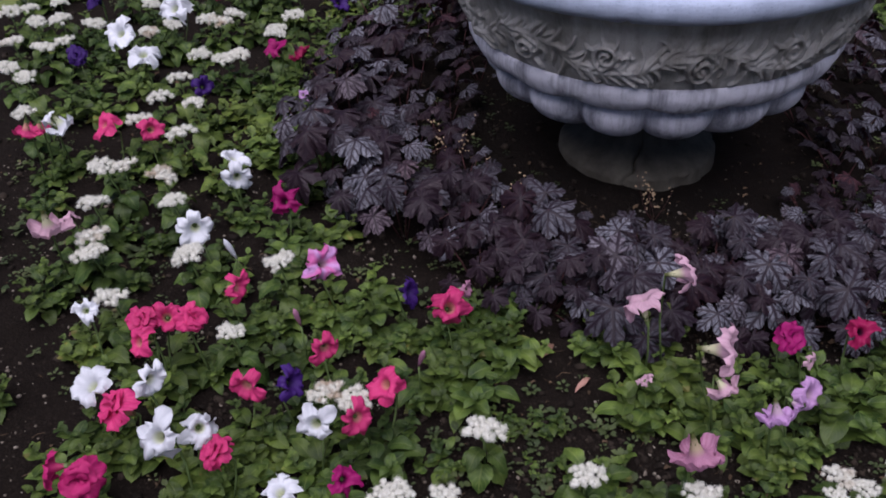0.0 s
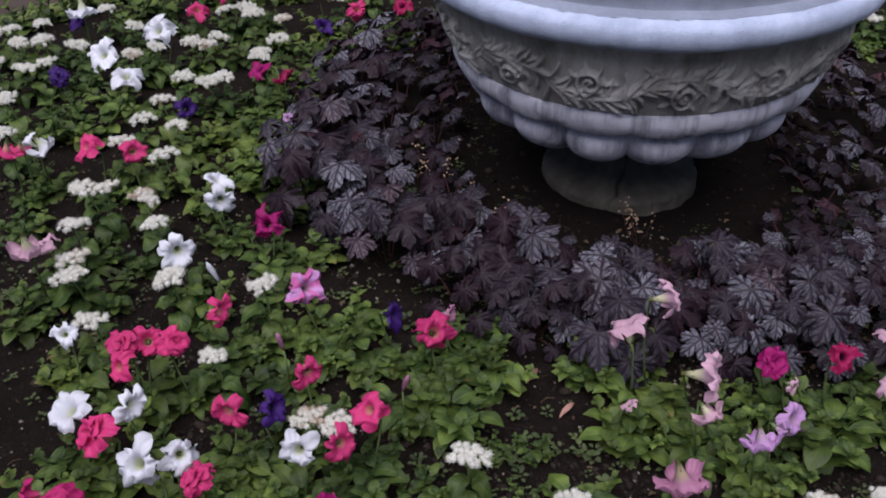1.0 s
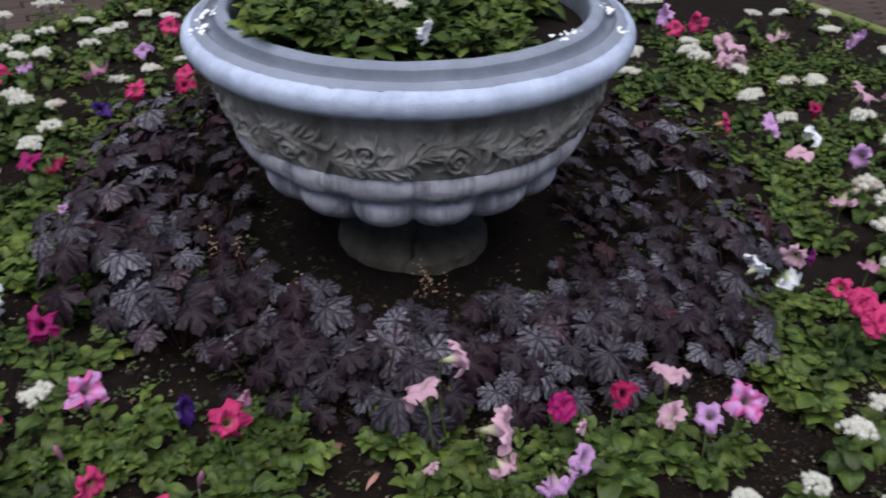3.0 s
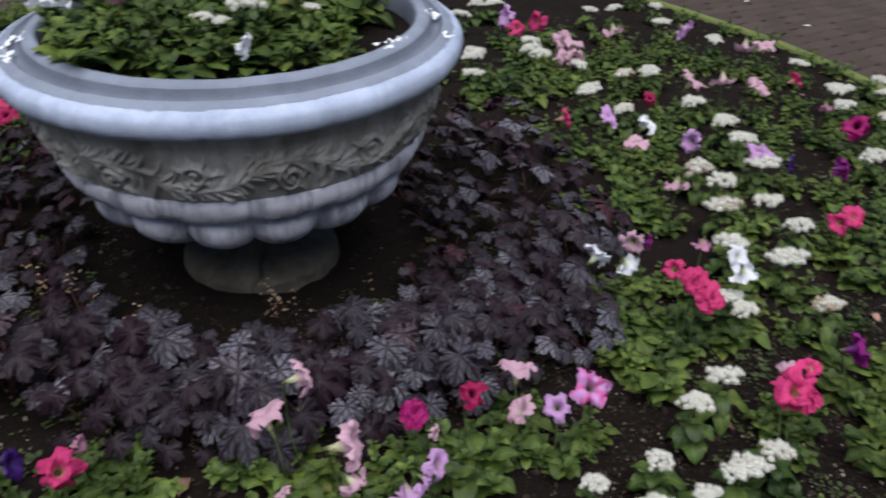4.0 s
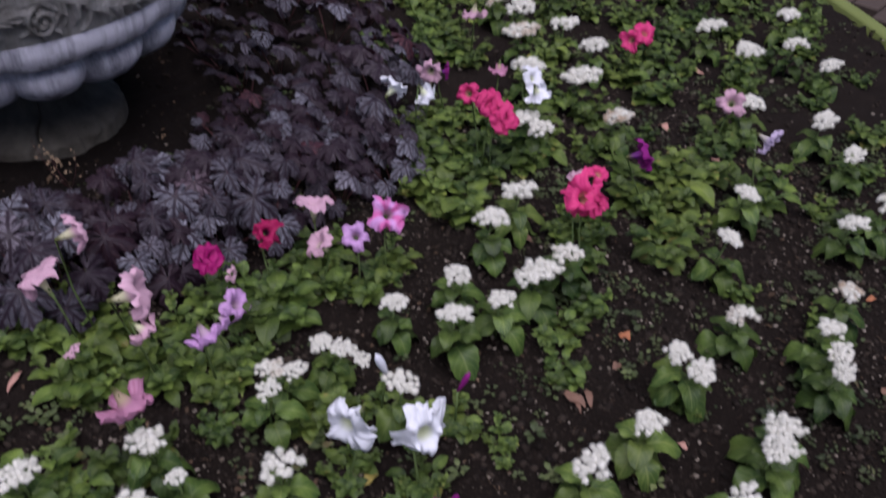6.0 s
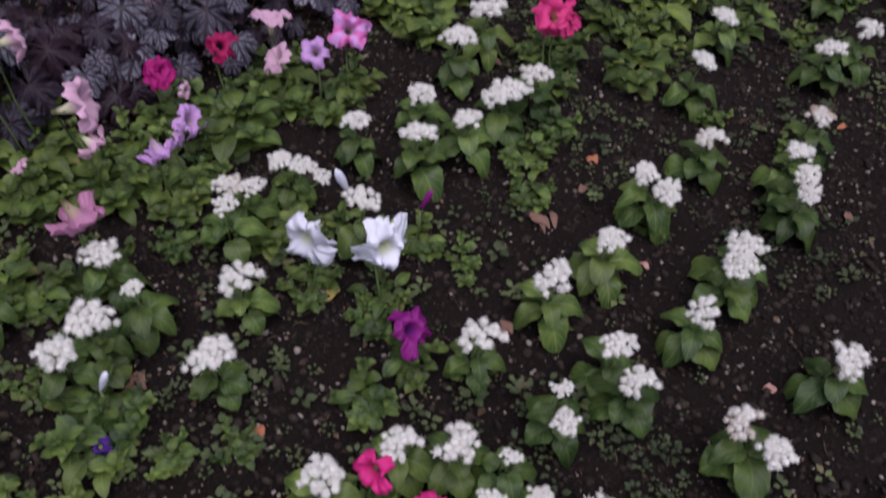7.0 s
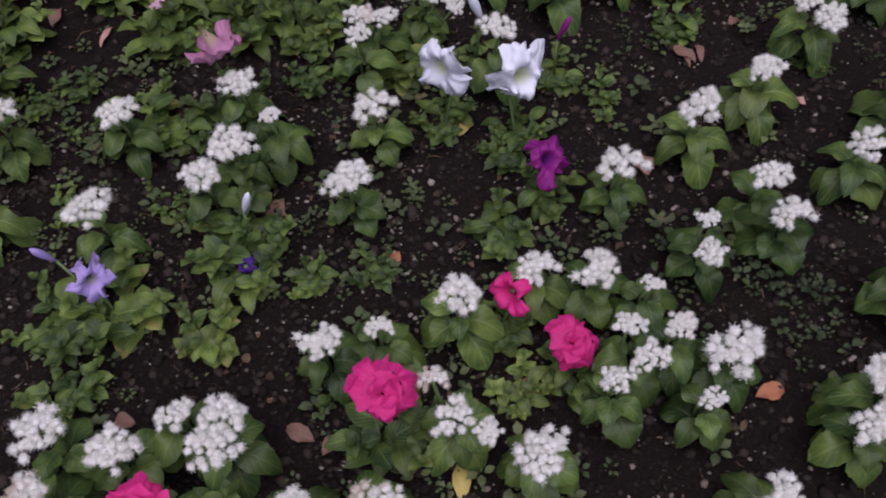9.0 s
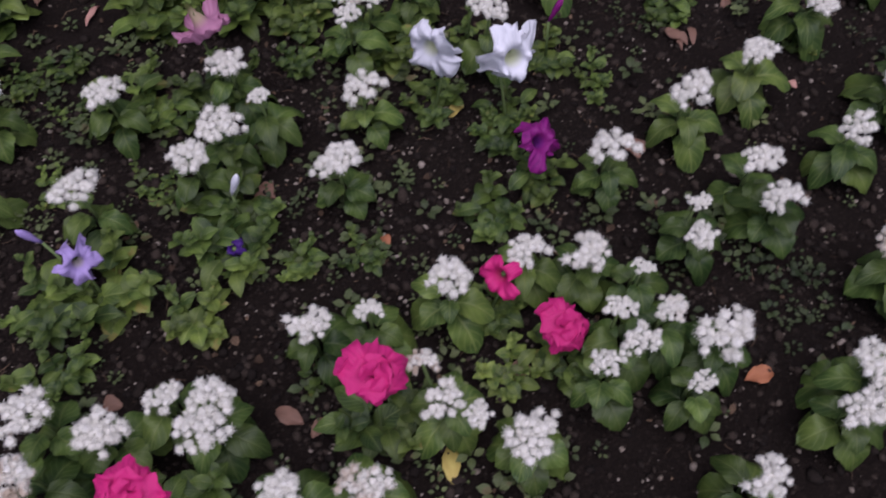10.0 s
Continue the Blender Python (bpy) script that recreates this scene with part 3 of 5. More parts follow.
    for a, r, z, s in ((-176, 0.440, 0.560, 1.1), (-168, 0.452, 0.558, 1.2), (-162, 0.472, 0.552, 1.1), (-172, 0.428, 0.5695, 0.8), (-44, 0.405, 0.577, 1.0), (-38, 0.408, 0.577, 0.6), (-13, 0.430, 0.568, 1.2), (-22, 0.472, 0.552, 0.9), (-9, 0.424, 0.571, 0.8)):
        splash(top, radians(a), r, z, s)
    v = [(0.40 * math.cos(2 * math.pi * i / 48) * s, 0.40 * math.sin(2 * math.pi * i / 48) * s, 0.52 + 0.03 * (1 - s) + 0.008 * noise.noise(Vector((i, s * 5, 0)))) for s in (1, 0.75, 0.5, 0.25) for i in range(48)]
    f = [(r * 48 + i, r * 48 + (i + 1) % 48, (r + 1) * 48 + (i + 1) % 48, (r + 1) * 48 + i) for r in range(3) for i in range(48)] + [tuple(144 + i for i in range(48))]
    tagged(link("potting_soil", mesh_of("potting_soil", v, f, SOIL)), "dark soil that fills the urn", "soil")


# ---- plants ----
def variants(make, count):
    return [make(random.Random(100 + i)) for i in range(count)]


def petunia_leaf(rng):
    v, f, uv = blade(0.047 * rng.uniform(0.85, 1.2), 0.031 * rng.uniform(0.85, 1.15), rng, 7, 0.47, 0.14, rng.uniform(0.25, 0.8))
    return mesh_of("petunia_leaf", v, f, PETUNIA_LEAF, uv)


def ageratum_leaf(rng):
    v, f, uv = blade(0.044 * rng.uniform(0.85, 1.2), 0.037 * rng.uniform(0.85, 1.15), rng, 12, 0.46, 0.16, rng.uniform(0.6, 1.4), 0.03, 0.11, 0.56)
    return mesh_of("ageratum_leaf", v, f, AGERATUM_LEAF, uv)


def shoot(rng):
    """A short leafy shoot that leans along +y."""
    b = Build()
    length = rng.uniform(0.06, 0.085)
    pts = [(0, 0.0, 0), (0, length * 0.4, length * 0.45), (0, length * 0.75, length * 0.95)]
    tv, tf = tube(pts, (0.0024, 0.002, 0.0014), 5)
    b.add(tv, tf)
    for i in range(11):
        t = (i + 1) / 11
        at = Vector((0, length * 0.75 * t, length * 0.95 * t ** 1.1))
        ang = i * 2.4 + rng.uniform(-0.4, 0.4)
        rise = -0.1 + 0.8 * t + rng.uniform(-0.15, 0.15)
        d = Vector((math.cos(ang), math.sin(ang), rise))
        size = rng.uniform(0.75, 1.05) * (1.4 - 1.0 * t)
        v, f, uv = blade(0.043 * size, 0.0285 * size, rng, 6, 0.48, 0.14, rng.uniform(0.1, 0.9), 0.0, 0.08, 0.66)
        k = len(b.v)
        b.add(v, f, uv, Matrix.Translation(at) @ pointed(d))
        ring = 5 * min(2, round(2 * t))
        b.f.append((ring + i % 5, ring + (i + 1) % 5, k + 2))
    return b.mesh("shoot", PETUNIA_LEAF)


OPEN = [(0.07, -1.2), (0.10, -0.95), (0.15, -0.62), (0.21, -0.34), (0.30, -0.15), (0.43, -0.03), (0.57, 0.03), (0.71, 0.05), (0.84, 0.04), (0.94, 0.0), (1.0, -0.06)]
TRUMPET = [(0.07, -1.20), (0.10, -0.98), (0.15, -0.75), (0.21, -0.55), (0.30, -0.38), (0.42, -0.24), (0.56, -0.14), (0.70, -0.07), (0.83, -0.05), (0.93, -0.08), (1.0, -0.15)]


def corolla(rng, ring, floppy, point=0.55, crumple=0.36, cut=1.0):
    """A petunia flower of radius 1 that faces +z: a tube that opens into five rounded, floppy, ruffled lobes."""
    around, out = 60, len(ring) - 1
    v, f, uv = [], [], []
    p1, p2, p3 = (rng.uniform(0, 6.28) for _ in range(3))
    depth = rng.uniform(0.28, 0.52) + (0.03 if point > 0.7 else 0.0)
    depth *= cut
    seed = Vector((rng.uniform(0, 50), rng.uniform(0, 50), 0))
    drop = [rng.uniform(0.05, 1.0) * floppy for _ in range(5)]
    reach = [rng.uniform(0.78, 1.18) for _ in range(5)]
    for i, (r, z) in enumerate(ring):
        t = max(0.0, (r - 0.25) / 0.75)
        for k in range(around):
            u = 5 * k / around
            n = int(u) % 5
            s = u - int(u)
            a = 2 * math.pi * k / around
            lobe = abs(math.sin(math.pi * s)) ** point
            notch = 1 - depth * t * (1 - lobe) - 0.11 * t * t * math.exp(-((s - 0.5) / 0.10) ** 2)
            own = drop[n] * math.sin(math.pi * s) ** 0.7
            ruffle = t ** 1.6 * (0.06 * math.sin(10 * a + p1) + 0.05 * math.sin(7 * a + p2) + 0.05 * math.sin(17 * a + p3))
            crease = 0.05 * t * math.exp(-((s - 0.5) / 0.12) ** 2) - 0.09 * t * math.exp(-(min(s, 1 - s) / 0.09) ** 2)
            rr = r * notch * (1 + (reach[n] - 1) * t * lobe) * (1 - 0.22 * own * t)
            p = Vector((rr * math.cos(a), rr * math.sin(a), z + ruffle + crease - own * t ** 1.7))
            q = noise.noise_vector(p * 1.9 + seed) * crumple * t + noise.noise_vector(p * 4.5 + seed) * 0.4 * crumple * t
            v.append(tuple(p + q))
            uv.append((k / around, i / out))
    for i in range(out):
        for k in range(around):
            j = (k + 1) % around
            f.append((i * around + k, i * around + j, (i + 1) * around + j, (i + 1) * around + k))
    return v, f, uv


def doubled(rng):
    """A full flower: rounded ruffled petals stand in tiers in the open one."""
    v, f, uv = corolla(rng, OPEN, 0.6, 0.3, 0.2, 0.4)
    b = Build()
    b.add(v, f, uv)
    for k in range(7):
        a = k * 2.4 + rng.uniform(-0.7, 0.7)
        inner = k / 6
        long = (0.86 - 0.36 * inner) * rng.uniform(0.88, 1.1)
        pv, pf, puv = blade(long, long * rng.uniform(0.95, 1.25), rng, 9, 0.66, 0.05, rng.uniform(0.2, 0.8), 0.0, 0.13, 0.42)
        pv = [tuple(Vector(p) + noise.noise_vector(Vector(p) * 3.1 + Vector((k * 7, 0, 0))) * 0.20 * (p[1] / long)) for p in pv]
        m = Matrix.Translation((0, 0, -0.10 + 0.02 * k)) @ Matrix.Rotation(a, 4, "Z") @ Matrix.Translation((0, 0.05, 0)) @ Matrix.Rotation(radians(8 + 38 * inner + rng.uniform(-10, 16)), 4, "X")
        j = len(b.v)
        b.add(pv, pf, [(u, 0.5 + 0.5 * w) for u, w in puv], m)
        b.f.append((60 * 4 + (k * 5) % 60, 60 * 4 + (k * 5 + 1) % 60, j + 2))
    return b.v, b.f, b.uv


COROLLAS = [corolla(random.Random(40 + i), OPEN, 1.15) for i in range(8)]
FULL = [doubled(random.Random(80 + i)) for i in range(3)]
DOUBLES = {c: [mesh_of("petunia_double", v, f, PETALS[c], uv) for v, f, uv in FULL] for c in ("magenta", "pink", "star", "fuchsia", "crimson", "palepink", "violet", "deepblue")}
BELLS = [corolla(random.Random(60 + i), TRUMPET, 0.65, 0.8, 0.15) for i in range(6)]
POINTED = [corolla(random.Random(90 + i), OPEN, 0.55, 1.25, 0.14, 1.35) for i in range(3)]
STARS = {c: [mesh_of("petunia_star", v, f, PETALS[c], uv) for v, f, uv in POINTED] for c in ("lilac", "white", "palepink")}
TRUMPETS = {c: [mesh_of("petunia_trumpet", v, f, mt, uv) for v, f, uv in BELLS] for c, mt in PETALS.items()}
FLOWERS = {c: [mesh_of("petunia_flower", v, f, mt, uv) for v, f, uv in COROLLAS] for c, mt in PETALS.items()}
def bud_mesh(mat):
    v, f = tube([(0, 0, 0), (0, 0, 0.35), (0, 0, 0.8), (0, 0, 1.15), (0, 0, 1.4)], (0.05, 0.10, 0.16, 0.14, 0.03), 10)
    v = [(p[0] * (1 + 0.25 * math.sin(9 * p[2] + 3 * math.atan2(p[1], p[0]))), p[1], p[2]) for p in v]
    return mesh_of("bud", v, f, mat, [(0.1 * (i % 10), 0.3 + 0.15 * (i // 10)) for i in range(len(v))])


def calyx_mesh():
    """Five narrow green sepals round the base of the tube."""
    b = Build()
    for k in range(5):
        a = 2 * math.pi * k / 5
        v, f, uv = blade(0.42, 0.13, random.Random(k), 4, 0.4, 0.2, -0.2)
        b.add(v, f, uv, Matrix.Rotation(a, 4, "Z") @ Matrix.Translation((0, 0.05, 0)) @ Matrix.Rotation(radians(62), 4, "X"))
    k = len(b.v) // 5
    b.f.append(tuple(k * i for i in range(5)))
    return b.mesh("calyx", PETUNIA_LEAF)


BUDS = {c: bud_mesh(mt) for c, mt in PETALS.items()}
CALYX = calyx_mesh()
PETUNIA_LEAVES = variants(petunia_leaf, 5)
SHOOTS = variants(shoot, 6)
AGERATUM_LEAVES = variants(ageratum_leaf, 5)
WORDS = {"pink": "rose-pink", "magenta": "bright magenta", "crimson": "dark crimson", "fuchsia": "deep fuchsia", "violet": "violet", "deepblue": "deep purple", "lilac": "lilac",
         "star": "lilac and pink striped", "mauve": "dusky mauve", "lavender": "lavender", "palepink": "pale pink", "palelilac": "pale lilac", "white": "white"}
WAYS = {"b": (0.1, -0.2, 1.0), "c": (0.0, -0.58, 0.78), "u": (0.0, -0.3, 0.95), "o": (0.0, -0.55, 0.8), "h": (0.05, -0.9, 0.12), "d": (0.1, -0.18, -0.95), "s": (0.05, -0.5, -0.82), "l": (-0.85, -0.42, 0.2), "r": (0.85, -0.42, 0.2)}


def foliage(top, size, rng, shoots=4, leaves=7):
    if top.location.y > -0.6 and top.location.z < 0.4:
        size *= 0.86
    for i in range(shoots):
        a = 6.283 * i / shoots + rng.uniform(-0.5, 0.5)
        s = size * rng.uniform(0.8, 1.15)
        d = rng.uniform(0.0, 0.02)
        m = Matrix.Translation((d * math.cos(a), d * math.sin(a), 0)) @ Matrix.Rotation(a - math.pi / 2, 4, "Z") @ Matrix.Scale(s, 4)
        link("shoot", rng.choice(SHOOTS), top, m)
    for i in range(leaves):
        a = 2.4 * i + rng.uniform(-0.5, 0.5)
        r = rng.uniform(0.005, 0.045) * size
        d = Vector((math.cos(a), math.sin(a), rng.uniform(-0.1, 0.5)))
        at = Vector((r * math.cos(a), r * math.sin(a), rng.uniform(0.012, 0.055) * size))
        link("leaf", rng.choice(PETUNIA_LEAVES), top, Matrix.Translation(at) @ pointed(d) @ Matrix.Scale(size * rng.uniform(0.75, 1.1), 4))


def petunia(x, y, colour, *flowers, base=None, size=None):
    """A petunia plant; each flower is (dx, dy, height, width, way), and the way it looks if that is known."""
    rng = random.Random(round(x * 1000) * 31 + round(y * 1000))
    z = soil_at(x, y) - 0.004 if base is None else base
    top = tagged(new("petunia"), "petunia plant with " + WORDS[colour] + (" trumpet flowers" if len(flowers) > 1 else " trumpet flower"), "flower", "petunias in the bed")
    top.matrix_world = Matrix.Translation((x, y, z)) @ Matrix.Rotation(rng.uniform(0, 6.28), 4, "Z")
    back = Matrix.Rotation(-top.matrix_basis.to_euler().z, 4, "Z")
    size = size or (0.60 if y < -1.0 and x > 0.2 else 1.3 if x > 1.0 else 0.9 if y < -0.5 else 1.1)
    foliage(top, size * rng.uniform(0.85, 1.05), rng, 4, 6)
    for dx, dy, h, w, way, *aim in flowers:
        d = Vector(aim[0]) if aim else Vector(WAYS[way]) + Vector((rng.uniform(-0.55, 0.55), rng.uniform(-0.25, 0.3), rng.uniform(-0.3, 0.25)))
        d.normalize()
        at = Vector((dx, dy, ground(x + dx, y + dy) + h - z if base is None else h))
        r = w * 0.5
        if way == "b":
            link("bud", BUDS[colour], top, back @ Matrix.Translation(at) @ facing(Vector((d.x, d.y * 0.3, 1)), 0) @ Matrix.Scale(w, 4))
            v, f = tube([(dx * 0.3, dy * 0.3, 0), at * 0.6, at], (0.002, 0.0017, 0.0016), 6)
            link("stem", mesh_of("petunia_stem", v, f, STEM), top, back)
            continue
        bloom = link("flower", rng.choice((STARS if way == "p" else DOUBLES if way == "o" else FLOWERS if way in "cuop" else TRUMPETS)[colour]), top, back @ Matrix.Translation(at) @ facing(d, rng.uniform(0, 6.28)) @ Matrix.Scale(r if way in "cuop" else r * 1.12, 4))
        link("calyx", CALYX, bloom, Matrix.Translation((0, 0, -1.22)))
        heel = at - d * r * 1.15
        foot = Vector((dx * 0.3 + rng.uniform(-0.01, 0.01), dy * 0.3 + rng.uniform(-0.01, 0.01), 0.005))
        mid = (foot + heel) / 2 + Vector((0, 0, 0.012)) - d * 0.01
        v, f = tube([foot, mid, heel - d * 0.006, heel, heel + d * 0.012], (0.002, 0.0017, 0.0016, 0.0036, 0.003), 6)
        link("stem", mesh_of("petunia_stem", v, f, STEM), top, back)
    return top


def green_plant(x, y, size=1.0, base=None, leaves=5):
    rng = random.Random(round(x * 1000) * 17 + round(y * 1000))
    z = soil_at(x, y) - 0.004 if base is None else base
    top = tagged(new("bedding_plant"), "leafy green petunia plant without open flowers", "plant", "green plants in the bed")
    top.matrix_world = Matrix.Translation((x, y, z)) @ Matrix.Rotation(rng.uniform(0, 6.28), 4, "Z")
    if y < -1.0 and base is None:
        size *= 0.85
    foliage(top, size * rng.uniform(0.85, 1.1), rng, 4, leaves)
    return top


def pompon(rng, b, at, r, up):
    """One button of fine white threads that stand out all round like a brush."""
    core = bmesh.new()
    bmesh.ops.create_icosphere(core, subdivisions=1, radius=r * 0.9)
    b.add([v.co * rng.uniform(0.85, 1.12) for v in core.verts], [[v.index for v in f.verts] for f in core.faces], None, Matrix.Translation(at))
    core.free()
    turn = facing(up).to_3x3()
    for i in range(62):
        z = 1 - 1.25 * (i + 0.5) / 62
        a = i * 2.4 + rng.uniform(-0.3, 0.3)
        side = math.sqrt(max(0, 1 - z * z))
        d = turn @ Vector((side * math.cos(a), side * math.sin(a), z))
        s = d.orthogonal().normalized()
        s.rotate(Matrix.Rotation(rng.uniform(0, 3.1), 3, d))
        p = at + d * r * 0.5
        q = at + d * r * rng.uniform(0.95, 1.45) + Vector((rng.uniform(-1, 1), rng.uniform(-1, 1), rng.uniform(-1, 1))) * r * 0.22
        w = r * 0.06
        b.add([p - s * w, p + s * w, q + s * w * 0.45, q - s * w * 0.45], [(0, 1, 2, 3)])


def flower_head(rng):
    """A shallow dome of brush-like buttons, ragged at its edge and here and there thin."""
    b = Build()
    k = rng.randint(36, 44)
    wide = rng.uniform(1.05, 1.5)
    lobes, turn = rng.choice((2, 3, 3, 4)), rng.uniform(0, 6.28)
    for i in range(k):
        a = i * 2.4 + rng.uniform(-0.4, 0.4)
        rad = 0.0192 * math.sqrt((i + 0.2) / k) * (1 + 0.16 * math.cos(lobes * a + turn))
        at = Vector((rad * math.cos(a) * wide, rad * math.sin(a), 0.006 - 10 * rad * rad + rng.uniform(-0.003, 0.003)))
        if noise.noise(at * 80 + Vector((wide * 40, 0, 0))) < -0.43:
            continue
        pompon(rng, b, at, rng.uniform(0.0041, 0.0060), Vector((at.x * 28, at.y * 28, 1)))
    return b.mesh("flower_head", FLUFF, False)


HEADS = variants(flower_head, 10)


def ageratum(x, y, *heads, base=None, height=0.112):
    """A low plant with broad leaves under fluffy white flower heads; each head is (dx, dy)."""
    rng = random.Random(round(x * 1000) * 13 + round(y * 1000))
    z = soil_at(x, y) - 0.004 if base is None else base
    top = tagged(new("ageratum"), "low floss flower with fluffy white heads over broad green leaves", "flower", "white floss flowers in the bed")
    top.matrix_world = Matrix.Translation((x, y, z))
    lift = rng.uniform(-0.012, 0.006)
    for dx, dy, *more in heads:
        h = height + lift + rng.uniform(-0.006, 0.006)
        tilt = Matrix.Rotation(rng.uniform(-0.16, 0.16), 4, "X") @ Matrix.Rotation(rng.uniform(-0.2, 0.2), 4, "Y")
        s = rng.uniform(0.93, 1.13) * (0.93 if y < -1.0 else 1.03) * (more[0] if more else 1.0)
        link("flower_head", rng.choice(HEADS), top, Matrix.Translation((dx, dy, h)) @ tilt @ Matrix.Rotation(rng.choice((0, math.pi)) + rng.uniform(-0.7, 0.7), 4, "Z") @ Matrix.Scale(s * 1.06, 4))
        v, f = tube([(dx * 0.2, dy * 0.2 + 0.008, 0), (dx * 0.6, dy * 0.6 + 0.012, h * 0.5), (dx, dy, h)], (0.0026, 0.0022, 0.0018), 5)
        link("stem", mesh_of("ageratum_stem", v, f, STEM), top)
    k = 8 + 2 * (len(heads) - 1)
    for i in range(k):
        a = 2.4 * i + rng.uniform(-0.4, 0.4)
        t = i / k
        d = Vector((math.cos(a), math.sin(a), -0.35 + 0.75 * t))
        at = Vector((0.008 * math.cos(a), 0.004 + 0.008 * math.sin(a), 0.026 + 0.052 * t))
        link("leaf", rng.choice(AGERATUM_LEAVES), top, Matrix.Translation(at) @ pointed(d) @ Matrix.Scale((1.22 if x > 0.55 else 1.0) * rng.uniform(0.75, 1.15) * (1.15 - 0.45 * t), 4))
    return top


def heuchera_leaf(rng):
    """A ruffled palmate leaf, its stalk at the origin, its tip along +y."""
    rings, around = 7, 84
    size = 0.049
    v, f, uv = [(0, 0, 0)], [], [(0.5, 0.22)]
    p1 = rng.uniform(0, 6.28)
    for i in range(1, rings + 1):
        t = i / rings
        for k in range(around + 1):
            a = -math.pi * 0.93 + 2 * math.pi * 0.93 * k / around
            lobe = abs(math.cos(math.pi * (a - round(a))))
            teeth = 0.17 * abs(math.cos(math.pi * 3 * a)) ** 0.8 + 0.05 * abs(math.cos(math.pi * 6 * a + p1)) - 0.13
            r = size * (0.86 + 0.20 * math.cos(a * 0.9)) * (0.55 + 0.47 * lobe ** 0.75 + teeth * t ** 3) * t
            x, y = r * math.sin(a), r * math.cos(a)
            pucker = noise.noise(Vector((x * 75, y * 75, 3 * p1))) * 0.0042 + noise.noise(Vector((x * 190, y * 190, p1))) * 0.0014
            z = pucker * t - 0.0022 * t * lobe ** 3 + 0.007 * t * t * math.sin(a * 3.3 + p1) + 0.006 * t * math.sin(a * 2 + p1 * 2) - 0.017 * t * t
            v.append((x, y, z))
            uv.append((0.5 + x / 0.118, 0.22 + y / 0.118))
    n = around + 1
    for k in range(around):
        f.append((0, 1 + k + 1, 1 + k))
    for i in range(rings - 1):
        for k in range(around):
            a = 1 + i * n + k
            f.append((a, a + 1, a + n + 1, a + n))
    return mesh_of("heuchera_leaf", v, f, HEUCHERA, uv)


HEUCHERA_LEAVES = variants(heuchera_leaf, 8)


def heuchera(x, y, size=1.0, leaves=13):
    rng = random.Random(round(x * 1000) * 7 + round(y * 1000))
    top = tagged(new("heuchera"), "coral bells with ruffled pewter-purple leaves and dark veins", "plant", "purple coral bells round the urn")
    z = soil_at(x, y) - 0.004
    top.matrix_world = Matrix.Translation((x, y, z))
    out = math.atan2(y, x)
    for i in range(leaves):
        t = (i + 0.5) / leaves
        a = 2.4 * i + rng.uniform(-0.35, 0.35)
        r = 0.085 * size * math.sqrt(t) + 0.008
        h = (0.135 - 0.075 * t ** 1.6) * size + rng.uniform(-0.03, 0.025)
        at = Vector((r * math.cos(a), r * math.sin(a), h))
        up = Vector((math.cos(a) * 0.55 * t + 0.5 * math.cos(out) + rng.uniform(-0.32, 0.32), math.sin(a) * 0.55 * t + 0.5 * math.sin(out) + rng.uniform(-0.32, 0.32), 1)).normalized()
        d = Vector((math.cos(a), math.sin(a), 0)) + Vector((math.cos(out), math.sin(out), 0)) * 0.9 + Vector((rng.uniform(-0.6, 0.6), rng.uniform(-0.6, 0.6), 0))
        d = d - up * d.dot(up)
        link("leaf", rng.choice(HEUCHERA_LEAVES), top, Matrix.Translation(at) @ pointed(d, up) @ Matrix.Scale(size * rng.uniform(0.44, 1.0), 4))
        if i % 2:
            continue
        v, f = tube([(r * 0.1 * math.cos(a), r * 0.1 * math.sin(a), 0.0), (r * 0.6 * math.cos(a), r * 0.6 * math.sin(a), h * 0.6), at], (0.0018, 0.0015, 0.0012), 5)
        link("leaf_stalk", mesh_of("leaf_stalk", v, f, RED_STEM), top)
    return top


def bell_mesh():
    v, f = tube([(0, 0, 0), (0, 0, 0.0022), (0, 0, 0.0052)], (0.0007, 0.0021, 0.0011), 6)
    return mesh_of("bell", v, f, FADED)


BELL = bell_mesh()


def spray(x, y, height, count, seed):
    """Thin stalks with tiny cream bells, gone over."""
    rng = random.Random(seed)
    top = tagged(new("flower_spray"), "thin stalks with tiny faded cream bells", "flower")
    top.matrix_world = Matrix.Translation((x, y, soil_at(x, y)))
    for i in range(count):
        lean = Vector((rng.uniform(-0.5, 0.5), rng.uniform(-0.5, 0.3), 1)).normalized() * height * rng.uniform(0.7, 1.1)
        side = Vector((rng.uniform(-0.02, 0.02), rng.uniform(-0.02, 0.02), 0))
        v, f = tube([(0, 0, 0), lean * 0.35 + side, lean * 0.7 + side * 0.6, lean], (0.0008, 0.0007, 0.0006, 0.0004), 4)
        stalk = link("stalk", mesh_of("spray_stalk", v, f, RED_STEM), top)
        for k in range(8):
            p = lean * rng.uniform(0.5, 1.05) + Vector((rng.uniform(-1, 1), rng.uniform(-1, 1), rng.uniform(-1, 1))) * 0.014
            link("bell", BELL, stalk, Matrix.Translation(p) @ Matrix.Rotation(rng.uniform(0.6, 2.4), 4, (rng.uniform(-1, 1), rng.uniform(-1, 1), 0.1)) @ Matrix.Scale(rng.uniform(0.7, 1.25), 4))


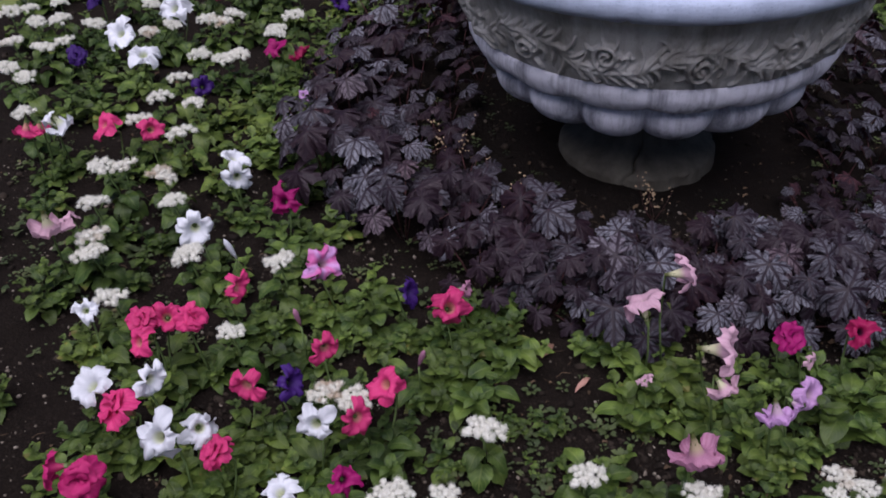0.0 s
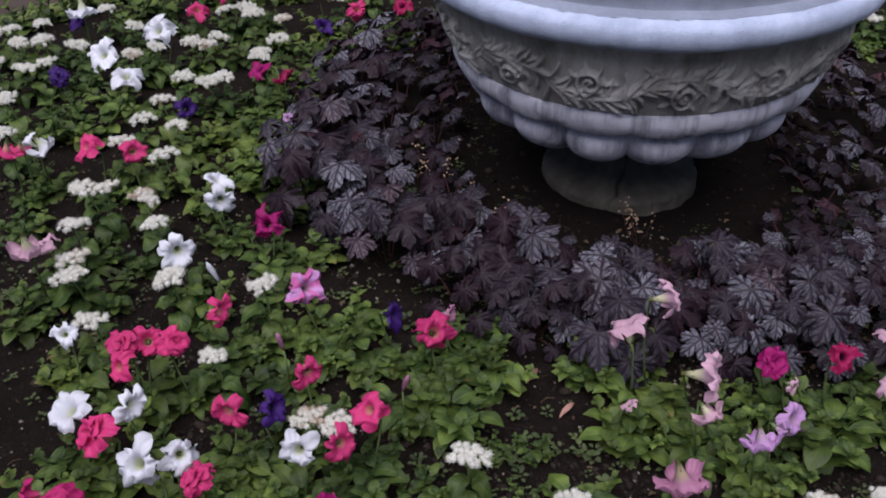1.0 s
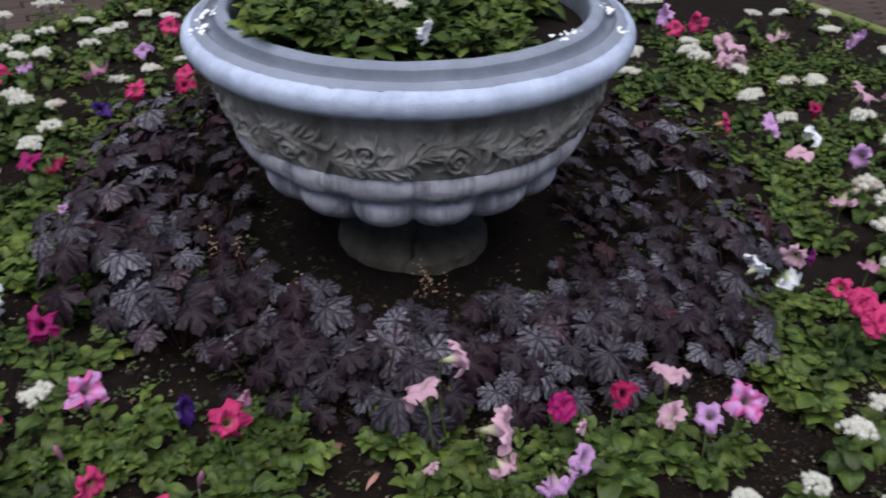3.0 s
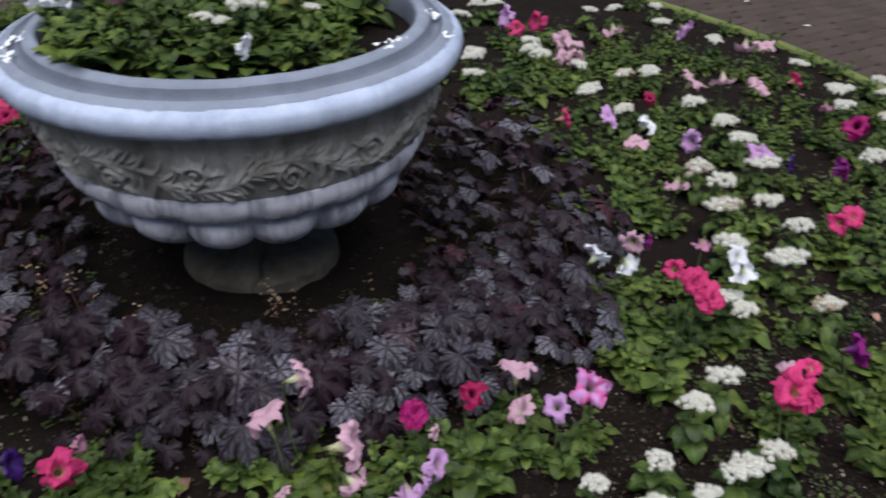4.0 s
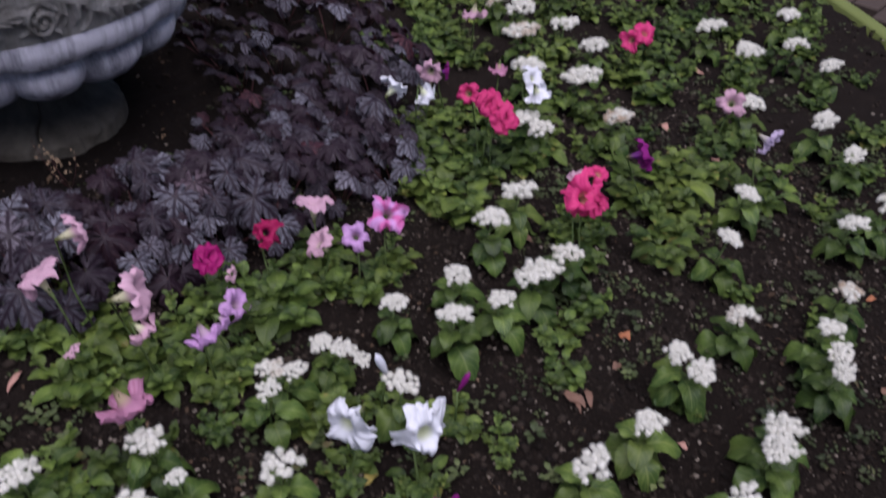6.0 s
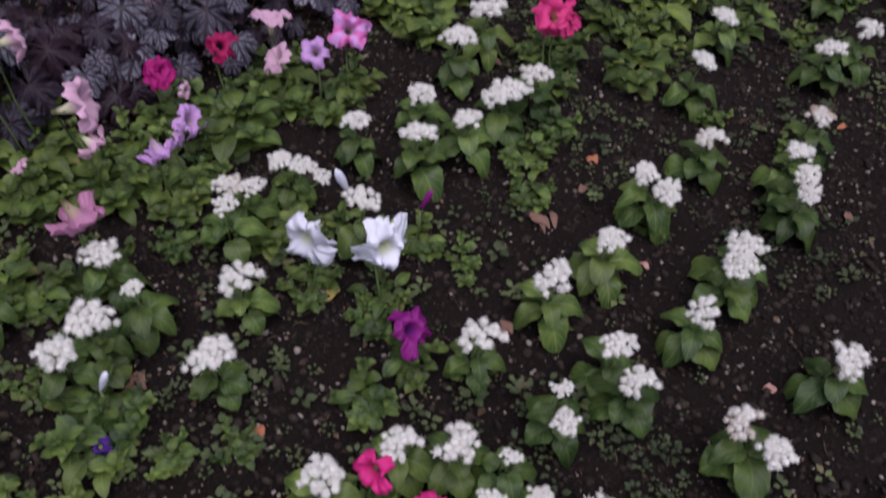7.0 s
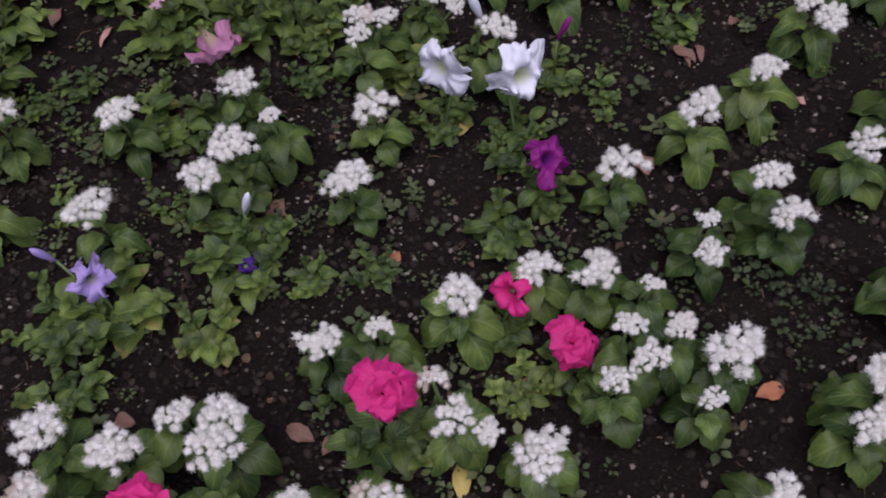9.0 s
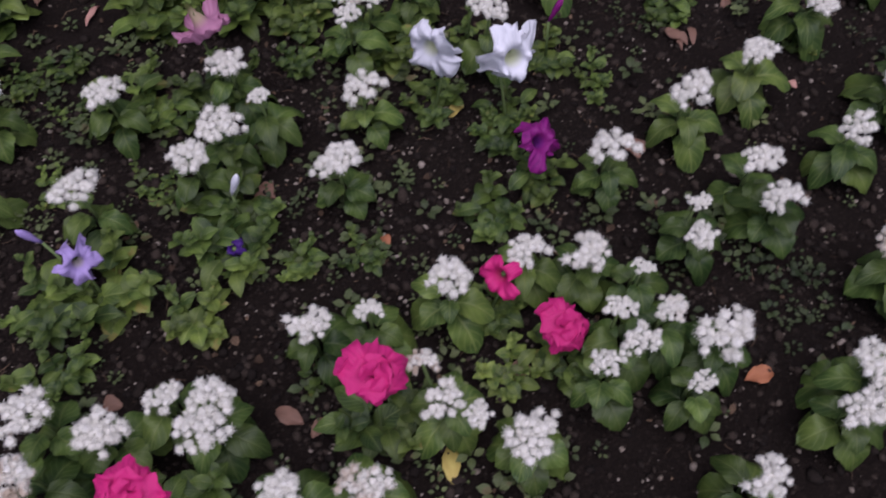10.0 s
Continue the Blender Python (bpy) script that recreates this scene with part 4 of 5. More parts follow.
def dry_leaf(x, y, length, width, spin, mat, word):
    rng = random.Random(round(x * 999) + round(y * 777))
    v, f, uv = blade(length, width, rng, 8, 0.5, 0.35, 0.5, 0.04, 0.16)
    v = v + [(p[0], p[1], p[2] - 0.0008) for p in v]
    k = len(uv)
    f = f + [tuple(i + k for i in reversed(q)) for q in f]
    ob = link("fallen_leaf", mesh_of("fallen_leaf", v, f, mat, uv + uv))
    ob.matrix_world = Matrix.Translation((x, y, soil_at(x, y) + 0.004)) @ Matrix.Rotation(radians(spin), 4, "Z")
    tagged(ob, word + " fallen leaf lying on the soil", "leaf", "fallen leaves")


def fallen_petal(x, y, spin):
    v, f, uv = blade(0.05, 0.02, random.Random(spin), 6, 0.5, 0.3, 0.2, 0.0, 0.15)
    v = v + [(p[0], p[1], p[2] - 0.0006) for p in v]
    k = len(uv)
    f = f + [tuple(i + k for i in reversed(q)) for q in f]
    ob = link("fallen_petal", mesh_of("fallen_petal", v, f, PETALS["white"], uv + uv))
    ob.matrix_world = Matrix.Translation((x, y, ground(x, y) - 0.008)) @ Matrix.Rotation(radians(spin), 4, "Z")
    tagged(ob, "white fallen petal lying on the brick paving", "petal", "fallen petals")


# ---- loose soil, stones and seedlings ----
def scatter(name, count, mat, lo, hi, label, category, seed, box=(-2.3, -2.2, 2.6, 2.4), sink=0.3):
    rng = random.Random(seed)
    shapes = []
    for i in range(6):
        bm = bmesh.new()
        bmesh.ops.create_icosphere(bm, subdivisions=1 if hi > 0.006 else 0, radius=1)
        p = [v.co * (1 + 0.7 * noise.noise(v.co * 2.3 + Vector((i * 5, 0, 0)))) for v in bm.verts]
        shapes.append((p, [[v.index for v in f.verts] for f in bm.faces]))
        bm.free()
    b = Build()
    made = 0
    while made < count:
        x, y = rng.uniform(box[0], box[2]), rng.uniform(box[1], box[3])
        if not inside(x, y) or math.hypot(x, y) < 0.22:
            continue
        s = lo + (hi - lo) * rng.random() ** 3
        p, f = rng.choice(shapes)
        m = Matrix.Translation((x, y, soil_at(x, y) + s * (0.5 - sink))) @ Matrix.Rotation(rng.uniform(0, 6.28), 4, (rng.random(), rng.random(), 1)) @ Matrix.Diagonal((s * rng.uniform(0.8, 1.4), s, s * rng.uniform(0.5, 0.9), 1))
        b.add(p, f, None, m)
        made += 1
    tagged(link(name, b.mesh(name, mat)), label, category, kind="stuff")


def seedlings(count, seed, box=(-2.0, -2.1, 2.5, 1.6), grow=1.0):
    rng = random.Random(seed)
    b = Build()
    blades = [blade(0.012, 0.008, random.Random(i), 3, 0.5, 0.1, 0.4) for i in range(4)]
    made = 0
    while made < count:
        x, y = rng.uniform(box[0], box[2]), rng.uniform(box[1], box[3])
        if not inside(x, y) or math.hypot(x, y) < 0.3 or math.hypot(x, y) < 0.55 and rng.random() < 0.6 or edge_distance(x, y) < 0.05:
            continue
        if noise.noise(Vector((x * 4, y * 4, 3))) < rng.uniform(-0.35, 0.25):
            continue
        z = soil_at(x, y)
        k = rng.choice((2, 4, 5, 7))
        s = grow * (0.45 + 0.9 * rng.random() ** 2)
        for i in range(k):
            a = 6.283 * i / k + rng.uniform(-0.4, 0.4)
            v, f, uv = rng.choice(blades)
            h = 0.004 + 0.012 * rng.random() * s
            m = Matrix.Translation((x + 0.004 * math.cos(a), y + 0.004 * math.sin(a), z + h)) @ pointed((math.cos(a), math.sin(a), 0.25)) @ Matrix.Scale(s * rng.uniform(0.7, 1.1), 4)
            b.add(v, f, uv, m)
        made += 1
    tagged(link("seedlings", b.mesh("seedlings", WEED_LEAF)), "small green weed seedlings scattered over the soil", "weeds", kind="stuff")


def plant_litter(count, seed, box):
    """Bits of straw, dead stalks and curled brown flakes on the soil."""
    rng = random.Random(seed)
    b = Build()
    made = 0
    while made < count:
        x, y = rng.uniform(box[0], box[2]), rng.uniform(box[1], box[3])
        if not inside(x, y) or math.hypot(x, y) < 0.25 or edge_distance(x, y) < 0.03:
            continue
        m = Matrix.Translation((x, y, soil_at(x, y) + 0.0025)) @ Matrix.Rotation(rng.uniform(0, 6.28), 4, "Z") @ Matrix.Rotation(rng.uniform(-0.2, 0.2), 4, "X")
        if rng.random() < 0.55:
            n = 0.006 + 0.022 * rng.random() ** 2
            bow = rng.uniform(-0.25, 0.25) * n
            v, f = tube([(0, -n / 2, 0), (bow, 0, 0.002 * rng.random()), (0, n / 2, 0)], (0.0005, 0.0008, 0.0005), 3)
            b.add(v, f, None, m)
        else:
            n = 0.005 + 0.011 * rng.random() ** 2
            v, f, uv = blade(n, n * rng.uniform(0.4, 0.8), rng, 4, 0.5, 0.5, rng.uniform(-0.5, 1.2), 0.0, 0.25)
            b.add(v, f, uv, m)
        made += 1
    tagged(link("plant_litter", b.mesh("plant_litter", LITTER)), "dry brown stalks and flakes of dead leaves on the soil", "plant debris", kind="stuff")


# ---- build: the setting ----
soil_bed()
kerb()
PAVEMENT = paving_base()
urn()

# ---- build: purple coral bells in a ring round the urn ----
for ring, (part_out, count, size) in enumerate(((0.0, 19, 0.85), (0.5, 25, 1.0), (1.0, 31, 1.05))):
    for i in range(count):
        a = 2 * math.pi * (i + 0.5 * (ring % 2)) / count + RNG.uniform(-0.06, 0.06)
        reach = 0.715 * (1 + 0.33 * max(0, math.cos(a - 0.65)) ** 1.5 + 0.08 * max(0, -math.cos(a)))
        r = 0.59 + (reach - 0.585) * part_out + RNG.uniform(-0.025, 0.025)
        heuchera(r * math.cos(a), r * math.sin(a), size * RNG.uniform(0.8, 1.2), 9 if ring == 0 else 11)
for i in range(17):
    a = radians(-38 + 256 * i / 16) + RNG.uniform(-0.05, 0.05)
    r = 0.475 + RNG.uniform(-0.02, 0.02)
    heuchera(r * math.cos(a), r * math.sin(a), RNG.uniform(0.6, 0.8), 7)
for i in range(7):
    a = radians(-136 + 92 * i / 6) + RNG.uniform(-0.05, 0.05)
    heuchera(0.535 * math.cos(a), 0.535 * math.sin(a), RNG.uniform(0.55, 0.7), 7)
for x, y in ((0.62, -0.50), (0.68, -0.40), (0.53, -0.60), (0.66, -0.58), (0.36, -0.69), (0.22, -0.71), (-0.17, -0.74)):
    heuchera(x, y, RNG.uniform(0.8, 1.0), 9)
spray(0.03, -0.36, 0.13, 5, 1)
spray(-0.30, -0.47, 0.16, 3, 2)
spray(-0.42, -0.30, 0.17, 4, 3)

# ---- build: plants in the urn ----
for i in range(34):
    a = 2.4 * i
    r = 0.335 * math.sqrt((i + 0.5) / 34)
    if 5.35 < (a % 6.283) < 5.95 and r > 0.22:
        continue
    green_plant(r * math.cos(a), r * math.sin(a), RNG.uniform(1.2, 1.6), base=0.53)
petunia(0.02, -0.28, "white", (0.0, -0.075, 0.08, 0.05, "r"), base=0.535)
petunia(-0.2, -0.05, "mauve", (0.0, -0.05, 0.11, 0.07, "d"), base=0.53)
petunia(-0.3, -0.02, "white", (-0.06, -0.04, 0.09, 0.09, "d"), base=0.53)
ageratum(-0.05, -0.18, (-0.008, -0.018, 0.8), (0.025, -0.02, 0.6), base=0.53, height=0.105)
ageratum(0.022, -0.15, (0.0, -0.02, 1.3), base=0.53, height=0.11)
ageratum(0.155, -0.16, (0.0, -0.025, 0.7), base=0.53, height=0.105)

# ---- build: flowers of the bed ----
ageratum(-0.100, -1.166, (0.000, 0.000))
ageratum(0.057, -1.171, (0.000, 0.000))
ageratum(0.081, -1.247, (0.000, 0.000, 0.65))
ageratum(0.025, -1.276, (0.000, 0.000))
ageratum(-0.020, -1.314, (0.000, 0.000))
ageratum(-0.148, -1.327, (0.000, 0.000))
ageratum(0.139, -1.388, (0.000, 0.000))
ageratum(0.205, -1.277, (0.000, 0.000))
ageratum(0.590, -1.431, (0.000, 0.000))
ageratum(0.450, -1.480, (0.000, 0.000))
ageratum(0.711, -1.397, (0.000, 0.000))
ageratum(0.761, -1.550, (0.000, 0.000))
ageratum(0.608, -1.557, (0.000, 0.000))
ageratum(0.607, -1.609, (0.000, 0.000))
ageratum(0.501, -1.601, (-0.008, -0.019, 0.75), (0.008, 0.019, 0.6))
ageratum(0.299, -1.568, (0.000, 0.000))
ageratum(0.359, -1.596, (0.000, 0.000))
ageratum(0.405, -1.637, (0.000, 0.000, 0.5))
ageratum(0.202, -1.581, (0.000, 0.000))
ageratum(0.047, -1.578, (0.000, 0.000))
ageratum(0.110, -1.584, (0.000, 0.000, 0.6))
ageratum(0.358, -1.696, (-0.003, 0.020, 0.7), (0.003, -0.020, 0.75))
ageratum(0.406, -1.696, (0.000, 0.000, 0.7))
ageratum(0.315, -1.729, (0.000, 0.000, 0.75))
ageratum(0.448, -1.738, (0.000, 0.000, 1.2))
ageratum(0.396, -1.778, (0.000, 0.000, 0.5))
ageratum(0.572, -1.837, (-0.001, 0.017), (0.001, -0.017))
ageratum(0.535, -1.861, (0.000, 0.000))
ageratum(0.214, -1.766, (0.000, 0.000))
ageratum(0.398, -1.887, (0.000, 0.000))
ageratum(0.152, -1.701, (-0.007, -0.006, 0.85), (0.019, -0.033, 0.6), (-0.012, 0.039, 0.65))
ageratum(-0.110, -1.602, (0.000, 0.000, 0.75))
ageratum(-0.074, -1.637, (0.009, 0.015), (-0.009, -0.015))
ageratum(-0.171, -1.615, (0.000, 0.000))
ageratum(-0.231, -1.580, (0.000, 0.000))
ageratum(-0.248, -1.637, (0.000, 0.000))
ageratum(0.046, -1.756, (0.000, 0.000))
ageratum(-0.028, -1.737, (0.000, 0.000))
ageratum(0.470, -1.030, (0.000, 0.000))
ageratum(0.551, -1.093, (0.000, 0.000))
ageratum(0.644, -1.079, (0.000, 0.000))
ageratum(0.601, -0.995, (0.000, 0.000))
ageratum(0.736, -1.034, (-0.020, -0.006), (0.020, 0.006, 1.12))
ageratum(0.339, -1.092, (-0.009, 0.019, 0.75), (0.018, -0.011, 0.75), (0.036, -0.037, 0.65))
ageratum(0.258, -1.111, (-0.013, 0.007, 0.8), (0.014, -0.008, 0.75))
ageratum(0.226, -1.146, (0.000, 0.000, 0.75))
ageratum(0.409, -1.206, (0.000, 0.000))
ageratum(1.016, -1.253, (0.000, 0.000))
ageratum(0.853, -1.314, (-0.006, 0.023), (0.006, -0.023))
ageratum(1.149, -1.332, (0.000, 0.000))
ageratum(1.113, -1.385, (0.000, 0.000))
ageratum(1.250, -1.272, (0.000, 0.000))
ageratum(0.903, -1.473, (0.000, 0.000))
ageratum(0.858, -1.509, (0.000, 0.000))
ageratum(0.889, -1.692, (0.000, 0.000))
ageratum(0.698, -1.733, (-0.007, 0.024), (0.007, -0.024))
ageratum(0.827, -0.817, (0.000, 0.000, 1.12))
ageratum(0.730, -0.881, (0.000, 0.000, 1.12))
ageratum(0.817, -1.004, (0.000, 0.000, 1.12))
ageratum(1.130, -1.083, (0.000, 0.000, 1.12))
ageratum(1.298, -0.952, (0.000, 0.000, 1.12))
ageratum(1.720, -0.761, (0.000, 0.000, 1.12))
ageratum(1.668, -0.903, (0.000, 0.000, 1.12))
ageratum(1.441, -1.114, (0.000, 0.000, 1.12))
ageratum(1.078, -1.424, (0.000, 0.000, 0.7))
ageratum(2.600, 0.340, (0.000, 0.000, 1.3))
ageratum(2.151, -0.188, (0.000, 0.000, 1.3))
ageratum(1.991, -0.381, (0.000, 0.000, 1.3))
ageratum(2.031, -0.490, (0.000, 0.000, 1.2))
ageratum(2.455, -0.017, (0.000, 0.000, 1.3))
ageratum(1.558, -1.093, (0.000, 0.000, 1.12))
ageratum(1.583, -0.642, (0.000, 0.000, 1.12))
ageratum(1.215, -0.598, (0.000, 0.000, 1.12))
ageratum(1.009, -0.559, (-0.006, 0.021, 1.12), (0.006, -0.021, 1.12))
ageratum(1.247, -0.396, (0.000, 0.000, 1.45))
ageratum(1.143, -0.311, (0.000, 0.000, 1.45))
ageratum(1.378, -0.105, (0.000, 0.000, 1.45))
ageratum(1.226, -0.123, (0.000, 0.000, 1.45))
ageratum(1.393, -0.235, (0.000, 0.000, 1.45))
ageratum(1.297, 0.143, (0.000, 0.000, 1.45))
ageratum(1.325, 0.056, (0.000, 0.000, 1.45))
ageratum(1.506, 0.124, (0.000, 0.000, 1.45))
ageratum(1.608, 0.519, (0.000, 0.000, 1.45))
ageratum(1.578, 0.692, (0.000, 0.000, 1.45))
ageratum(1.578, 0.358, (0.000, 0.000, 1.45))
ageratum(1.213, 0.786, (0.000, 0.000, 1.45))
ageratum(1.275, 0.628, (0.000, 0.000, 1.45))
ageratum(0.900, 1.232, (-0.010, -0.020, 1.45), (0.010, 0.020, 1.4))
ageratum(0.841, 1.003, (0.000, 0.000, 1.45))
ageratum(1.183, 1.352, (0.000, 0.000, 1.45))
ageratum(1.299, 1.108, (0.000, 0.000, 1.45))
ageratum(1.552, 1.014, (0.000, 0.000, 1.45))
ageratum(2.135, 1.515, (0.000, 0.000, 1.45))
ageratum(2.343, 1.156, (0.000, 0.000, 1.45))
ageratum(2.277, 0.795, (-0.012, 0.012, 1.45), (0.012, -0.012, 1.4))
ageratum(2.182, 0.641, (0.000, 0.000, 1.45))
ageratum(2.608, 0.971, (0.000, 0.000, 1.45))
ageratum(2.502, 0.785, (0.000, 0.000, 1.45))
ageratum(2.723, 0.897, (0.000, 0.000, 1.45))
ageratum(2.271, 0.502, (0.000, 0.000, 1.45))
ageratum(2.413, 0.551, (0.000, 0.000, 1.45))
ageratum(2.209, 0.247, (0.000, 0.000, 1.45))
ageratum(1.959, 0.177, (0.000, 0.000, 1.45))
ageratum(1.984, 0.015, (0.000, 0.000, 1.45))
ageratum(2.311, 0.127, (0.000, 0.000, 1.45))
ageratum(1.814, -0.219, (0.000, 0.000, 1.45))
ageratum(1.794, -0.396, (0.000, 0.000, 1.45))
ageratum(1.019, 1.889, (0.000, 0.000, 1.4))
ageratum(1.244, 2.087, (0.000, 0.000, 1.4))
ageratum(1.160, 2.098, (0.000, 0.000, 1.4))
ageratum(1.209, 1.433, (0.000, 0.000, 1.4))
ageratum(1.192, 1.257, (0.000, 0.000, 1.4))
ageratum(1.715, 2.006, (0.000, 0.000, 1.4))
ageratum(1.844, 1.990, (0.000, 0.000, 1.4))
ageratum(2.136, 2.115, (0.000, 0.000, 1.4))
ageratum(2.010, 1.801, (0.000, 0.000, 1.4))
ageratum(1.468, 1.035, (0.000, 0.000, 1.4))
ageratum(1.597, 1.076, (0.000, 0.000, 1.4))
ageratum(-1.186, 0.998, (0.000, 0.000))
ageratum(-1.243, 0.918, (0.000, 0.000))
ageratum(-1.271, 0.818, (0.000, 0.000))
ageratum(-1.195, 0.748, (0.000, 0.000))
ageratum(-1.324, 0.662, (0.000, 0.000))
ageratum(-1.118, 1.194, (0.000, 0.000))
ageratum(-0.994, 1.170, (0.000, 0.000))
ageratum(-1.016, 1.064, (0.000, 0.000))
ageratum(-1.128, 0.782, (0.000, 0.000))
ageratum(-1.023, 0.911, (0.000, 0.000))
ageratum(-1.105, 0.457, (0.000, 0.000))
ageratum(-1.069, 0.395, (0.000, 0.000))
ageratum(-1.117, 0.238, (0.000, 0.000))
ageratum(-0.976, 0.391, (0.000, 0.000))
ageratum(-0.942, 0.230, (0.000, 0.000))
ageratum(-1.125, 0.126, (0.016, -0.001), (-0.016, 0.001, 0.95))
ageratum(-0.955, 0.115, (0.005, -0.017), (-0.005, 0.017, 0.95))
ageratum(-0.862, 0.622, (0.000, 0.000))
ageratum(-0.800, 0.767, (0.000, 0.000))
ageratum(-0.938, 1.324, (0.000, 0.000))
ageratum(-0.856, 1.332, (0.000, 0.000))
ageratum(-0.835, 1.275, (0.000, 0.000))
ageratum(-0.708, 0.800, (0.000, 0.000))
ageratum(-1.666, 0.476, (0.000, 0.000, 0.95))
ageratum(-1.476, 0.317, (0.000, 0.000, 0.95))
ageratum(-1.354, 0.230, (0.000, 0.000, 0.95))
ageratum(-1.233, 0.098, (0.000, 0.000, 0.95))
ageratum(-1.165, 0.424, (0.000, 0.000, 0.95))
ageratum(-1.227, 0.367, (0.000, 0.000, 0.95))
ageratum(-1.488, 0.538, (0.000, 0.000, 0.95))
ageratum(-1.395, 0.508, (0.000, 0.000, 0.95))
ageratum(-1.419, 0.036, (0.000, 0.000, 0.95))
ageratum(-1.277, 0.047, (0.000, 0.000, 0.95))
ageratum(-1.087, -0.065, (0.000, 0.000, 0.95))
ageratum(-1.006, -0.066, (-0.018, -0.009, 0.95), (0.018, 0.009, 0.95))
ageratum(-1.095, -0.186, (0.000, 0.000, 0.95))
ageratum(-1.092, -0.297, (0.000, 0.000, 0.95))
ageratum(-1.003, -0.312, (0.000, 0.000, 0.95))
ageratum(-1.076, -0.425, (0.000, 0.000, 0.95))
ageratum(-0.979, -0.441, (0.000, 0.000, 0.95))
ageratum(-1.042, -0.614, (-0.020, -0.004, 0.95), (0.020, 0.004, 0.95))
ageratum(-0.945, -0.611, (0.000, 0.000, 0.95))
ageratum(-1.646, 0.108, (0.000, 0.000, 0.95))
ageratum(-1.555, 0.117, (0.000, 0.000, 0.95))
ageratum(-1.502, 0.022, (0.000, 0.000, 0.95))
ageratum(-1.568, 0.016, (0.000, 0.000, 0.95))
ageratum(-1.481, -0.108, (0.000, 0.000, 0.95))
ageratum(-1.445, -0.068, (0.000, 0.000, 0.95))
ageratum(-1.411, -0.300, (0.000, 0.000, 0.95))
ageratum(-0.894, -0.682, (0.000, 0.000, 0.95))
ageratum(-1.033, -0.723, (0.000, 0.000, 0.95))
ageratum(-0.967, -0.850, (0.003, -0.017, 0.95), (-0.003, 0.017, 0.95))
ageratum(-0.878, -0.964, (0.000, 0.000, 0.95))
ageratum(-0.654, -1.013, (0.000, 0.000, 0.95))
ageratum(-0.630, -0.842, (0.000, 0.000, 0.95))
ageratum(-0.793, -0.845, (0.000, 0.000, 0.95))
ageratum(-0.461, -1.090, (-0.023, 0.005, 0.95), (0.023, -0.005, 0.95))
ageratum(-0.246, -1.122, (0.000, 0.000))
ageratum(-0.352, -1.247, (0.000, 0.000))
ageratum(-0.286, -1.243, (0.000, 0.000))
ageratum(-1.550, -0.124, (0.000, 0.000))
ageratum(-1.654, 0.036, (0.000, 0.000))
ageratum(-1.329, -0.448, (0.000, 0.000))
ageratum(-1.483, -0.257, (0.000, 0.000))

petunia(-0.150, -1.690, 'magenta', (0.000, 0.000, 0.12, 0.067, 'o', (0.05, -0.45, 0.85)))
petunia(0.089, -1.671, 'magenta', (0.000, 0.000, 0.14, 0.070, 'o', (-0.05, -0.5, 0.82)))
petunia(0.299, -1.664, 'magenta', (0.000, 0.000, 0.08, 0.064, 'o', (0.05, -0.4, 0.9)))
petunia(0.251, -1.587, 'magenta', (0.000, 0.000, 0.09, 0.056, 'h', (-0.6, -0.35, 0.5)))
petunia(0.384, -1.425, 'violet', (0.000, 0.000, 0.09, 0.068, 'c', (0.2, -0.6, 0.7)))
petunia(0.308, -1.252, 'white', (-0.008, 0.000, 0.112, 0.092, 'c', (-0.66, -0.50, 0.22)))
petunia(0.398, -1.308, 'white', (0.003, -0.004, 0.116, 0.100, 'c', (0.02, -0.80, 0.32)))
petunia(0.050, -1.134, 'mauve', (0.000, 0.000, 0.12, 0.074, 'h', (0.30, -0.22, -0.85)))
petunia(-0.161, -1.417, 'lavender', (0.000, 0.000, 0.10, 0.054, 'c', (0.25, -0.70, 0.35)), (-0.030, 0.035, 0.11, 0.028, 'b'))
petunia(-0.010, -1.413, 'deepblue', (0.000, 0.000, 0.04, 0.030, 'u'))
petunia(0.864, -0.601, 'pink', (0.000, 0.002, 0.19, 0.072, 'o', (-0.4, -0.6, 0.6)), (-0.030, 0.042, 0.20, 0.058, 'h', (-0.5, -0.5, 0.5)), (0.026, -0.034, 0.17, 0.078, 'o', (0.1, -0.7, 0.5)))
petunia(0.903, -0.923, 'pink', (0.006, 0.004, 0.15, 0.096, 'c', (-0.1, -0.66, 0.62)), (0.030, -0.008, 0.14, 0.060, 'o', (0.35, -0.6, 0.5)))
petunia(0.981, -0.859, 'pink', (0.000, 0.000, 0.16, 0.052, 'h', (0.1, -0.35, 0.8)))
petunia(0.940, -0.850, 'palepink', (-0.006, -0.010, 0.145, 0.058, 'c', (-0.2, -0.5, 0.7)))
petunia(1.159, -0.792, 'violet', (0.000, 0.000, 0.13, 0.080, 'r'))
petunia(1.415, -0.887, 'palelilac', (0.000, 0.000, 0.16, 0.072, 'h', (0.25, -0.65, -0.15)))
petunia(1.510, -0.648, 'palepink', (0.000, 0.000, 0.13, 0.073, 'l'))
petunia(0.534, -0.852, 'star', (0.000, 0.000, 0.15, 0.082, 'c', (-0.1, -0.62, 0.72)))
petunia(0.463, -0.872, 'lilac', (0.000, 0.000, 0.13, 0.062, 'p', (-0.25, -0.55, 0.72)))
petunia(0.216, -0.981, 'lilac', (0.021, 0.034, 0.10, 0.068, 'p', (0.50, -0.50, 0.55)), (-0.002, -0.004, 0.10, 0.040, 'h', (0.6, -0.5, -0.2)))
petunia(0.176, -1.020, 'lilac', (0.000, 0.000, 0.10, 0.062, 'h', (0.25, -0.35, -0.80)))
